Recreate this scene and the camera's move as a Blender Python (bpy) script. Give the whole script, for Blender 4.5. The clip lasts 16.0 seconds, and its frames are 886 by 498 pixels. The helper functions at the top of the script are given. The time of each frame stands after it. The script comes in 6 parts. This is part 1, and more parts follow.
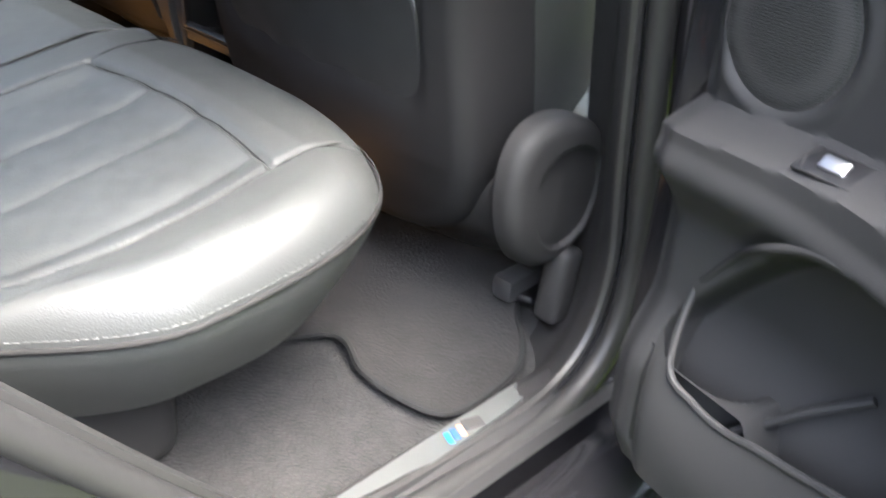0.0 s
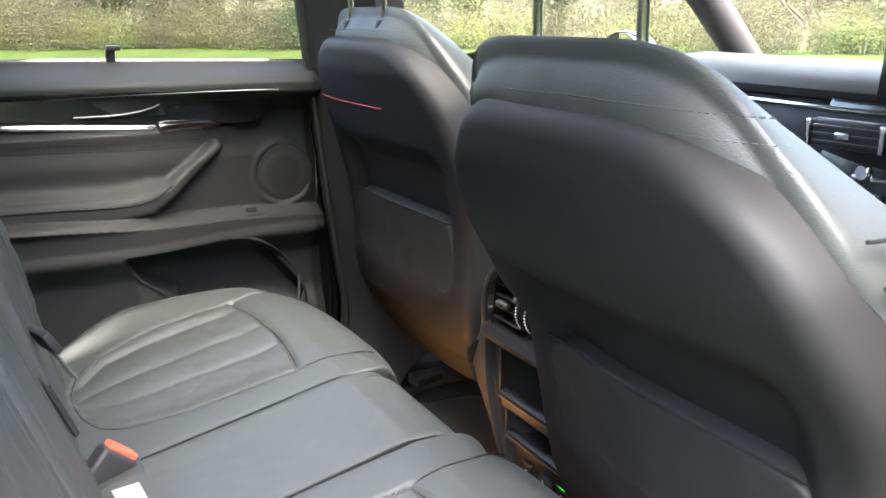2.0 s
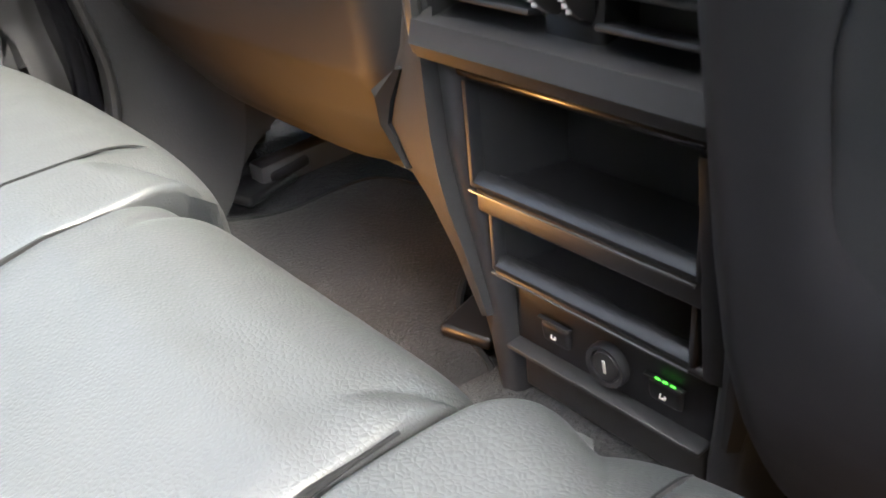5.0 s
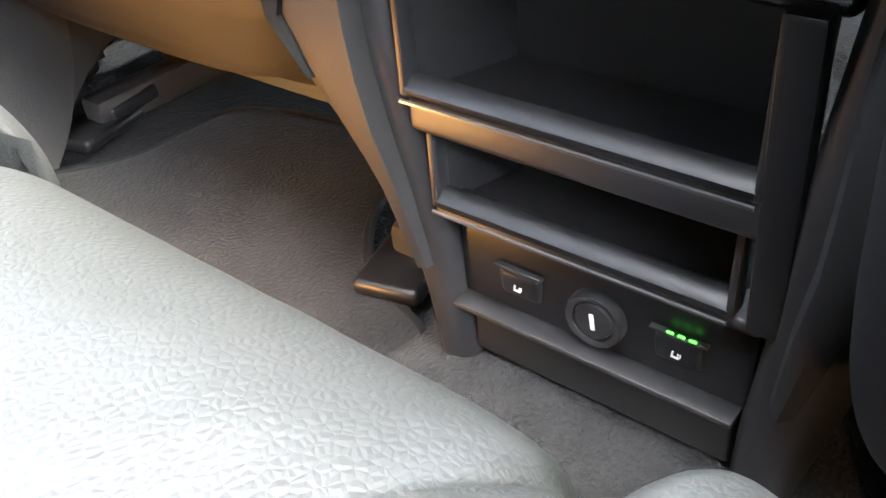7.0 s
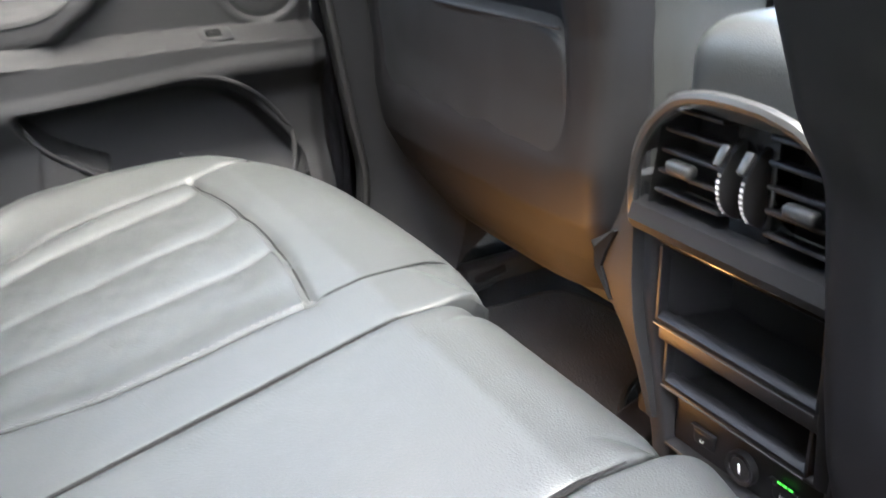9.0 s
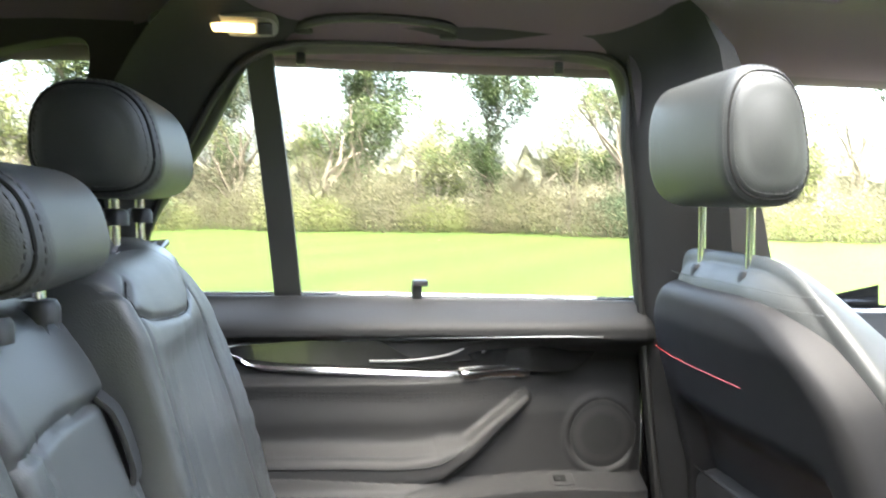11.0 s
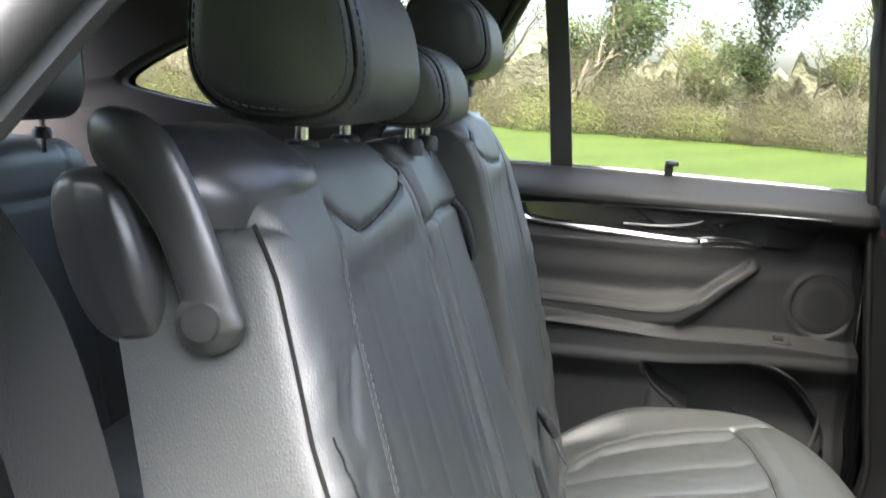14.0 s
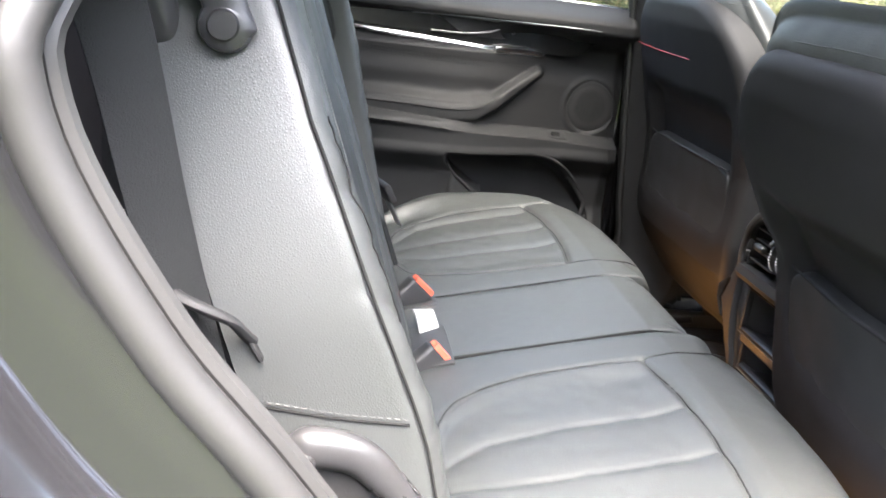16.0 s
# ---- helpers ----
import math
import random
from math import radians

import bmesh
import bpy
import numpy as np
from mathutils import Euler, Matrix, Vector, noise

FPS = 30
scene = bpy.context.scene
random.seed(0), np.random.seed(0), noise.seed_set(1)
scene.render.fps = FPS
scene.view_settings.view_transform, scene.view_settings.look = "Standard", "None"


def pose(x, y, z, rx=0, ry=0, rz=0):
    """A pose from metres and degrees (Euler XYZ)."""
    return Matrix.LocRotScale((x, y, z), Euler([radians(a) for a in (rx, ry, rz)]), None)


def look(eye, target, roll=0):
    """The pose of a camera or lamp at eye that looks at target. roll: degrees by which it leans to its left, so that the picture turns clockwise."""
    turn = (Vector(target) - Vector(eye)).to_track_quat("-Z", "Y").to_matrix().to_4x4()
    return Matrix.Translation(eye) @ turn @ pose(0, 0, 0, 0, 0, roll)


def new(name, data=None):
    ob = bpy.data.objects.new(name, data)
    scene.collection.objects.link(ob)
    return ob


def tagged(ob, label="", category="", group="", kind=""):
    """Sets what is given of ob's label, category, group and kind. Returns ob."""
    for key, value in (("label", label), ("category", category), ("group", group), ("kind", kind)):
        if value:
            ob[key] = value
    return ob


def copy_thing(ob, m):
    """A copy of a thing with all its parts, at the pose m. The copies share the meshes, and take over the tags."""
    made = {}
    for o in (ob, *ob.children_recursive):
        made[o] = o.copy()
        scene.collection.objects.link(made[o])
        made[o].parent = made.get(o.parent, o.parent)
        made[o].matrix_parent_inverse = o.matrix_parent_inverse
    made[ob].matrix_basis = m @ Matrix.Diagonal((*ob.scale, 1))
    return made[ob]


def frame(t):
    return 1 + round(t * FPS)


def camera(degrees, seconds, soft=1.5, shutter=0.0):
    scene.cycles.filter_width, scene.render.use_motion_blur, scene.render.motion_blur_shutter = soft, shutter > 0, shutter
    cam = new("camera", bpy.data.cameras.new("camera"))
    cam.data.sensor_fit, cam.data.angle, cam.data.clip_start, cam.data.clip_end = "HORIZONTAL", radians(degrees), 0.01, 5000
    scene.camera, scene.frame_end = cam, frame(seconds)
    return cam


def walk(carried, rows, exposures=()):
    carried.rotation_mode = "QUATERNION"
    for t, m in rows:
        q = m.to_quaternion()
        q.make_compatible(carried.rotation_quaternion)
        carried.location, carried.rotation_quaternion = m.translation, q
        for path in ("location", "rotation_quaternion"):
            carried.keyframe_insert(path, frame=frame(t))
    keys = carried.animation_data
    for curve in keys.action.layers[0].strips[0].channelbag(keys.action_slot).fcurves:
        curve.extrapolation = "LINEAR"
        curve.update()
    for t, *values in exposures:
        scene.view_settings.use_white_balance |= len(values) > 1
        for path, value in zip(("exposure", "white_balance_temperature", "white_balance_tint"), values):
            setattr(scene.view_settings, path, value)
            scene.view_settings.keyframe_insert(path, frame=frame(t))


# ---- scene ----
cam = camera(53.6, 16.0, soft=1.6, shutter=0.3)
PATH = [
    (0, (-0.526, -1.165, 1.173), (0.758, 0.024, 0.206), 4.2),
    (0.3, (-0.516, -1.154, 1.208), (0.67, 0.179, 0.304), 3.9),
    (0.5, (-0.499, -1.138, 1.231), (0.603, 0.302, 0.388), 2.8),
    (1, (-0.465, -1.1, 1.273), (0.448, 0.545, 0.593), 1.1),
    (1.5, (-0.46, -1.049, 1.325), (0.422, 0.663, 0.786), 0.3),
    (2, (-0.465, -0.95, 1.331), (0.445, 0.758, 0.826), 0.1),
    (2.5, (-0.434, -0.851, 1.298), (0.51, 0.81, 0.706), -0.9),
    (3, (-0.358, -0.735, 1.276), (0.575, 0.907, 0.618), -1.6),
    (3.5, (-0.325, -0.609, 1.227), (0.636, 0.97, 0.463), -3.0),
    (4, (-0.259, -0.496, 1.157), (0.759, 0.994, 0.295), -3.7),
    (4.5, (-0.195, -0.375, 1.1), (0.845, 1.057, 0.168), -4.8),
    (5, (-0.131, -0.272, 1.037), (0.924, 1.075, 0.002), -6.3),
    (5.2, (-0.124, -0.238, 1.02), (0.949, 1.058, -0.062), -7.1),
    (7.3, (-0.072, -0.145, 0.96), (1.139, 0.919, -0.224), -5.1),
    (7.5, (-0.09, -0.164, 0.974), (1.084, 0.962, -0.191), -5.0),
    (8, (-0.151, -0.237, 1.019), (0.926, 1.027, -0.096), -4.1),
    (8.5, (-0.204, -0.312, 1.091), (0.773, 1.117, 0.088), -3.5),
    (9, (-0.297, -0.401, 1.165), (0.577, 1.198, 0.341), -2.2),
    (9.5, (-0.355, -0.486, 1.238), (0.424, 1.234, 0.579), -0.3),
    (9.8, (-0.375, -0.524, 1.285), (0.345, 1.264, 0.752), 0.5),
    (10.2, (-0.402, -0.555, 1.339), (0.181, 1.32, 0.958), 0.7),
    (12.3, (-0.333, -0.757, 1.441), (-0.728, 1.199, 1.575), 0.5),
    (12.5, (-0.347, -0.771, 1.438), (-0.844, 1.165, 1.512), 0.5),
    (13, (-0.374, -0.838, 1.428), (-0.935, 1.08, 1.345), 1.9),
    (13.5, (-0.4, -0.924, 1.419), (-0.837, 1.017, 1.216), 3.6),
    (14, (-0.415, -0.973, 1.381), (-0.691, 0.977, 1.036), 3.9),
    (14.5, (-0.434, -0.988, 1.344), (-0.62, 0.948, 0.878), 4.1),
    (15, (-0.471, -1.055, 1.325), (-0.463, 0.867, 0.772), 5.3),
    (15.2, (-0.488, -1.086, 1.327), (-0.402, 0.824, 0.738), 6.3),
    (15.5, (-0.51, -1.127, 1.309), (-0.35, 0.778, 0.722), 6.5),
    (16, (-0.548, -1.183, 1.309), (-0.229, 0.69, 0.685), 7.4),
]
DOOR_HINGE, DOOR_TURN = (0.171, -0.851), 76
EXPOSURES = [(0, 4.57, 5950, 8), (0.5, 4.82, 5950, 8), (1, 5.47, 6050, 8), (1.5, 5.42, 6050, 8), (2.2, 5.22, 6200, 8), (2.6, 5.57, 6200, 8), (3.0, 5.87, 6350, 8), (4.5, 6.05, 6300, 8), (5.2, 6.12, 6300, 8), (7.3, 6.80, 6150, 8), (7.5, 6.68, 6150, 8), (7.9, 6.15, 5850, 10), (8.5, 6.02, 5850, 10), (9.5, 5.90, 6150, 8), (10, 6.0, 6150, 8), (12.5, 5.66, 6350, 9), (13, 6.0, 6350, 8), (13.5, 5.75, 6400, 8), (14, 5.25, 6300, 8), (14.5, 5.30, 6300, 8), (15, 5.42, 6250, 9), (15.5, 5.42, 6200, 10), (16, 5.32, 6150, 10)]
walk(cam, [(t, look(eye, target, roll)) for t, eye, target, roll in PATH], EXPOSURES)

# ---- light ----
world = bpy.data.worlds.new("overcast_sky")
scene.world = world
world.use_nodes = True
wn = world.node_tree.nodes
sky = wn.new("ShaderNodeTexSky")
sky.sky_type = "NISHITA"
sky.sun_disc = False
sky.sun_elevation = radians(71)
sky.sun_rotation = radians(185)
sky.air_density, sky.dust_density, sky.ozone_density = 1.0, 10.0, 0.6
wn["Background"].inputs["Strength"].default_value = 0.15
world.node_tree.links.new(sky.outputs[0], wn["Background"].inputs["Color"])

sun = bpy.data.lights.new("sun", "SUN")
sun.energy, sun.angle, sun.color = 0.50, radians(78), (1.0, 0.99, 0.97)
new("sun", sun).matrix_world = look((-0.2, -2.4, 7), (0, 0, 0))


# ---- materials ----
def material(name, base, rough, metal=0.0, grain=0.0, grain_scale=400.0, vary=0.15, vary_scale=3.0, cells=False,
             coat=0.0, spec=0.5, second=None, emit=None, power=0.0, sheen=0.0, rough_vary=0.08, dist=0.001):
    """Principled surface with coarse tone variation, roughness variation and fine relief at real size."""
    m = bpy.data.materials.new(name)
    m.use_nodes = True
    nt = m.node_tree
    n, l = nt.nodes, nt.links
    b = n["Principled BSDF"]
    tc = n.new("ShaderNodeTexCoord")
    big = n.new("ShaderNodeTexNoise")
    big.inputs["Scale"].default_value = vary_scale
    big.inputs["Detail"].default_value = 6
    l.new(tc.outputs["Object"], big.inputs["Vector"])
    ramp = n.new("ShaderNodeMix")
    ramp.data_type = "RGBA"
    lo = tuple(c * (1 - vary) for c in base)
    hi = second or tuple(min(1, c * (1 + vary)) for c in base)
    ramp.inputs[6].default_value, ramp.inputs[7].default_value = (*lo, 1), (*hi, 1)
    l.new(big.outputs["Fac"], ramp.inputs[0])
    l.new(ramp.outputs[2], b.inputs["Base Color"])
    rr = n.new("ShaderNodeMapRange")
    rr.inputs["To Min"].default_value, rr.inputs["To Max"].default_value = max(0.02, rough - rough_vary), min(1, rough + rough_vary)
    l.new(big.outputs["Fac"], rr.inputs["Value"])
    l.new(rr.outputs["Result"], b.inputs["Roughness"])
    b.inputs["Metallic"].default_value = metal
    b.inputs["Specular IOR Level"].default_value = spec
    b.inputs["Coat Weight"].default_value = coat
    b.inputs["Coat Roughness"].default_value = 0.04
    b.inputs["Sheen Weight"].default_value = sheen
    if grain > 0:
        if cells:
            fine = n.new("ShaderNodeTexVoronoi")
            fine.feature = "DISTANCE_TO_EDGE"
        else:
            fine = n.new("ShaderNodeTexNoise")
            fine.inputs["Detail"].default_value = 4
        fine.inputs["Scale"].default_value = grain_scale
        l.new(tc.outputs["Object"], fine.inputs["Vector"])
        bump = n.new("ShaderNodeBump")
        bump.inputs["Strength"].default_value = grain
        bump.inputs["Distance"].default_value = dist
        l.new(fine.outputs["Distance" if cells else "Fac"], bump.inputs["Height"])
        l.new(bump.outputs["Normal"], b.inputs["Normal"])
    if emit:
        b.inputs["Emission Color"].default_value = (*emit, 1)
        b.inputs["Emission Strength"].default_value = power
    return m


leather = material("leather", (0.036, 0.0385, 0.038), 0.46, spec=0.58, grain=0.34, grain_scale=430, dist=0.0010, cells=True, vary=0.12, vary_scale=9)
leather_smooth = material("leather_smooth", (0.020, 0.021, 0.022), 0.52, spec=0.3, grain=0.12, grain_scale=700, cells=True, vary=0.1, vary_scale=8)
piping_mat = material("piping", (0.014, 0.014, 0.014), 0.7, spec=0.15, grain=0.1, grain_scale=900)
seam_dark = material("seam_gap", (0.012, 0.012, 0.012), 0.95, spec=0.03)
roof_well = material("sunroof_well", (0.010, 0.010, 0.010), 0.9, spec=0.08, grain=0.2, grain_scale=500)
thread_mat = material("thread", (0.045, 0.046, 0.046), 0.7)
pillar_plastic = material("pillar_plastic", (0.020, 0.020, 0.0205), 0.52, spec=0.30, grain=0.5, grain_scale=420, vary=0.2, vary_scale=14)
soft_plastic = material("soft_plastic", (0.018, 0.018, 0.0185), 0.60, spec=0.26, grain=0.25, grain_scale=900, vary=0.12, vary_scale=12)
hard_plastic = material("hard_plastic", (0.016, 0.016, 0.017), 0.46, grain=0.15, grain_scale=1400, vary=0.12, vary_scale=10)
grey_plastic = material("grey_plastic", (0.26, 0.255, 0.25), 0.5, grain=0.2, grain_scale=1100, vary=0.1)
cap_plastic = material("cap_plastic", (0.026, 0.026, 0.027), 0.30, grain=0.12, grain_scale=1400, vary=0.12, vary_scale=10)
shell_plastic = material("shell_plastic", (0.013, 0.013, 0.014), 0.58, grain=0.12, grain_scale=1400, spec=0.22, vary=0.12, vary_scale=10)
brushed = material("brushed_metal", (0.15, 0.16, 0.16), 0.38, metal=0.75, grain=0.1, grain_scale=300, vary=0.1)
lip_plastic = material("lip_plastic", (0.009, 0.009, 0.010), 0.36, grain=0.1, grain_scale=1400, spec=0.4)
gloss_black = material("gloss_black", (0.008, 0.008, 0.008), 0.22, coat=0.25, rough_vary=0.03)
satin_trim = material("satin_trim", (0.06, 0.061, 0.062), 0.34, metal=0.4, rough_vary=0.05)
chrome = material("chrome", (0.80, 0.80, 0.81), 0.14, metal=1.0, vary=0.04, rough_vary=0.05)
steel = material("steel", (0.45, 0.45, 0.46), 0.3, metal=1.0)
carpet = material("carpet", (0.018, 0.018, 0.0185), 0.95, spec=0.15, grain=1.0, grain_scale=260, vary=0.75, vary_scale=55, sheen=0.06, dist=0.004)
velour = material("velour", (0.0135, 0.0132, 0.0132), 0.95, spec=0.15, grain=0.8, grain_scale=300, vary=0.7, vary_scale=22, sheen=0.08, dist=0.003)
headliner_mat = material("headliner_fabric", (0.122, 0.088, 0.116), 0.95, grain=0.3, grain_scale=900, vary=0.15)
pillar_fabric = material("pillar_fabric", (0.032, 0.028, 0.030), 0.95, grain=0.3, grain_scale=900, vary=0.15)
rubber = material("rubber", (0.016, 0.016, 0.016), 0.46, spec=0.38, grain=0.1, grain_scale=300, vary=0.2)
paint_black = material("black_paint", (0.008, 0.008, 0.009), 0.12, coat=0.4, spec=0.45, rough_vary=0.04)
webbing = material("belt_webbing", (0.012, 0.0125, 0.013), 0.8, spec=0.2, grain=0.6, grain_scale=700, vary=0.1)
red_plastic = material("red_plastic", (0.58, 0.10, 0.06), 0.35)
white_label = material("white_label", (0.20, 0.20, 0.205), 0.5)
mark_white = material("mark_white", (0.7, 0.7, 0.7), 0.5)
led_green = material("led_green", (0.02, 0.3, 0.03), 0.4, emit=(0.1, 1.0, 0.05), power=0.06)
led_red = material("led_red", (0.3, 0.02, 0.02), 0.4, emit=(1.0, 0.06, 0.05), power=0.012)
lamp_glow = material("lamp_glow", (0.8, 0.75, 0.6), 0.4, emit=(1.0, 0.66, 0.22), power=0.16)
screen_mat = material("screen_glow", (0.02, 0.05, 0.05), 0.2, emit=(0.10, 0.36, 0.33), power=0.06, vary_scale=20, vary=0.5)
panel_dark = material("dark_recess", (0.022, 0.022, 0.022), 0.45, grain=0.1, grain_scale=900)


def foliage(name, base, second):
    """Leaves and twigs that let part of the light through."""
    m = material(name, base, 0.8, spec=0.12, vary=0.3, vary_scale=0.8, second=second)
    n, l = m.node_tree.nodes, m.node_tree.links
    b = n["Principled BSDF"]
    tr, mx = n.new("ShaderNodeBsdfTranslucent"), n.new("ShaderNodeMixShader")
    l.new([x for x in n if x.bl_idname == "ShaderNodeMix"][0].outputs[2], tr.inputs["Color"])
    mx.inputs[0].default_value = 0.5
    l.new(b.outputs[0], mx.inputs[1])
    l.new(tr.outputs[0], mx.inputs[2])
    l.new(mx.outputs[0], n["Material Output"].inputs["Surface"])
    return m


bark = material("bark", (0.10, 0.085, 0.065), 0.95, spec=0.1, grain=0.6, grain_scale=14, vary=0.4, vary_scale=4, dist=0.03)
twig_mat = foliage("twig", (0.095, 0.085, 0.062), (0.125, 0.11, 0.08))
ivy_mat = foliage("ivy_leaf", (0.05, 0.07, 0.03), (0.085, 0.11, 0.045))
young_leaf = foliage("young_leaf", (0.105, 0.12, 0.04), (0.14, 0.15, 0.06))
scrub_mat = foliage("scrub_twig", (0.082, 0.078, 0.044), (0.112, 0.106, 0.062))
laurel_mat = foliage("laurel_leaf", (0.04, 0.072, 0.04), (0.06, 0.1, 0.05))
gravel_mat = material("gravel", (0.26, 0.22, 0.17), 0.9, grain=0.8, grain_scale=60, vary=0.4, vary_scale=20, dist=0.01)


def speaker_mesh():
    """Fine black perforated grille."""
    m = material("speaker_mesh", (0.02, 0.02, 0.02), 0.6, spec=0.2)
    n, l = m.node_tree.nodes, m.node_tree.links
    v = n.new("ShaderNodeTexVoronoi")
    v.inputs["Scale"].default_value = 420
    v.inputs["Randomness"].default_value = 0.0
    tc = n.new("ShaderNodeTexCoord")
    l.new(tc.outputs["Object"], v.inputs["Vector"])
    st = n.new("ShaderNodeMapRange")
    st.inputs["From Min"].default_value, st.inputs["From Max"].default_value = 0.25, 0.5
    st.inputs["To Min"].default_value, st.inputs["To Max"].default_value = 0.003, 0.026
    l.new(v.outputs["Distance"], st.inputs["Value"])
    l.new(st.outputs["Result"], n["Principled BSDF"].inputs["Base Color"])
    bump = n.new("ShaderNodeBump")
    bump.inputs["Distance"].default_value = 0.001
    l.new(v.outputs["Distance"], bump.inputs["Height"])
    l.new(bump.outputs["Normal"], n["Principled BSDF"].inputs["Normal"])
    return m


grille_mat = speaker_mesh()


def lawn_material():
    m = material("lawn_grass", (0.021, 0.032, 0.0066), 0.95, spec=0.06, grain=0.8, grain_scale=30, vary=0.3, vary_scale=0.35, dist=0.05)
    n, l = m.node_tree.nodes, m.node_tree.links
    mix = [x for x in n if x.bl_idname == "ShaderNodeMix"][0]
    tc = [x for x in n if x.bl_idname == "ShaderNodeTexCoord"][0]
    wave = n.new("ShaderNodeTexWave")
    wave.inputs["Scale"].default_value = 0.10
    wave.inputs["Distortion"].default_value = 1.2
    mp = n.new("ShaderNodeMapping")
    mp.inputs["Rotation"].default_value = (0, 0, radians(28))
    l.new(tc.outputs["Object"], mp.inputs["Vector"])
    l.new(mp.outputs["Vector"], wave.inputs["Vector"])
    m2 = n.new("ShaderNodeMix")
    m2.data_type = "RGBA"
    m2.inputs[6].default_value = (0.026, 0.038, 0.0080, 1)
    l.new(wave.outputs["Fac"], m2.inputs[0])
    l.new(mix.outputs[2], m2.inputs[7])
    l.new(m2.outputs[2], n["Principled BSDF"].inputs["Base Color"])
    return m


def glass_material(name, tint):
    m = bpy.data.materials.new(name)
    m.use_nodes = True
    n, l = m.node_tree.nodes, m.node_tree.links
    n.remove(n["Principled BSDF"])
    tr, gl, fr, mx, po, sc = (n.new("ShaderNode" + k) for k in ("BsdfTransparent", "BsdfGlossy", "LayerWeight", "MixShader", "Math", "MapRange"))
    tr.inputs["Color"].default_value = (*tint, 1)
    gl.inputs["Roughness"].default_value = 0.01
    fr.inputs["Blend"].default_value = 0.5
    po.operation = "POWER"
    po.inputs[1].default_value = 5.0
    sc.inputs["To Min"].default_value, sc.inputs["To Max"].default_value = 0.012, 0.6
    l.new(fr.outputs["Facing"], po.inputs[0])
    l.new(po.outputs[0], sc.inputs["Value"])
    l.new(sc.outputs["Result"], mx.inputs[0])
    l.new(tr.outputs[0], mx.inputs[1])
    l.new(gl.outputs[0], mx.inputs[2])
    l.new(mx.outputs[0], n["Material Output"].inputs["Surface"])
    return m


lawn_mat = lawn_material()
tinted_glass = glass_material("tinted_glass", (0.80, 0.84, 0.80))
clear_glass = glass_material("window_glass", (0.414, 0.431, 0.405))
roof_glass = glass_material("roof_glass", (0.22, 0.23, 0.23))


# ---- geometry helpers: a geo is (vertices, faces) ----
def grid_geo(P, wrap_u=False, wrap_v=False, flip=False):
    P = np.asarray(P, float)
    n, m = P.shape[:2]
    i = np.arange(n if wrap_u else n - 1)[:, None]
    j = np.arange(m if wrap_v else m - 1)[None, :]
    i2, j2 = (i + 1) % n, (j + 1) % m
    f = np.stack([i * m + j, i2 * m + j, i2 * m + j2, i * m + j2], -1).reshape(-1, 4)
    if flip:
        f = f[:, ::-1]
    return P.reshape(-1, 3), f.tolist()


def joined(*geos):
    vs, fs, k = [], [], 0
    for v, f in geos:
        vs.append(np.asarray(v, float))
        fs += [[a + k for a in face] for face in f]
        k += len(v)
    return np.concatenate(vs), fs


def moved(geo, m):
    v, f = geo
    a = np.array(m)
    return np.asarray(v) @ a[:3, :3].T + a[:3, 3], f


def mirrored(geo, sgn):
    if sgn > 0:
        return geo
    v, f = geo
    v = np.array(v, float)
    v[:, 1] *= -1
    return v, [list(reversed(a)) for a in f]


def loft(rings, caps=True, closed=True):
    P = np.asarray(rings, float)
    v, f = grid_geo(P, wrap_v=closed)
    n, m = P.shape[:2]
    if caps:
        f.append(list(range(m))[::1])
        f.append([(n - 1) * m + k for k in range(m)][::-1])
    return v, f


def tube(points, r, n=8, closed=False, flat=1.0, up=(0, 0, 1)):
    """A round or flattened bar along a line of points; r may vary along it."""
    P = np.asarray(points, float)
    k = len(P)
    rs = np.full(k, r, float) if np.isscalar(r) else np.asarray(r, float)
    T = (np.roll(P, -1, 0) - np.roll(P, 1, 0)) if closed else np.gradient(P, axis=0)
    T /= np.linalg.norm(T, axis=1)[:, None] + 1e-12
    up = np.asarray(up, float)
    A = np.cross(T, up)
    bad = np.linalg.norm(A, axis=1) < 1e-3
    A[bad] = np.cross(T[bad], (0.3, 1, 0.1))
    A /= np.linalg.norm(A, axis=1)[:, None]
    B = np.cross(A, T)
    th = np.arange(n) * 2 * np.pi / n
    R = P[:, None] + rs[:, None, None] * (np.cos(th)[None, :, None] * A[:, None] + flat * np.sin(th)[None, :, None] * B[:, None])
    v, f = grid_geo(R, wrap_u=closed, wrap_v=True)
    if not closed:
        f += [list(range(n)), [(k - 1) * n + j for j in range(n)][::-1]]
    return v, f


def smooth_line(points, n=40, closed=False):
    """Catmull-Rom line through a few points."""
    P = np.asarray(points, float)
    if closed:
        P = np.vstack([P[-1], P, P[:2]])
    else:
        P = np.vstack([2 * P[0] - P[1], P, 2 * P[-1] - P[-2]])
    segs = len(P) - 3
    out = []
    for t in np.linspace(0, segs, n, endpoint=not closed):
        i = min(int(t), segs - 1)
        u = t - i
        a, b, c, d = P[i:i + 4]
        out.append(0.5 * (2 * b + (c - a) * u + (2 * a - 5 * b + 4 * c - d) * u * u + (3 * b - a - 3 * c + d) * u ** 3))
    return np.array(out)


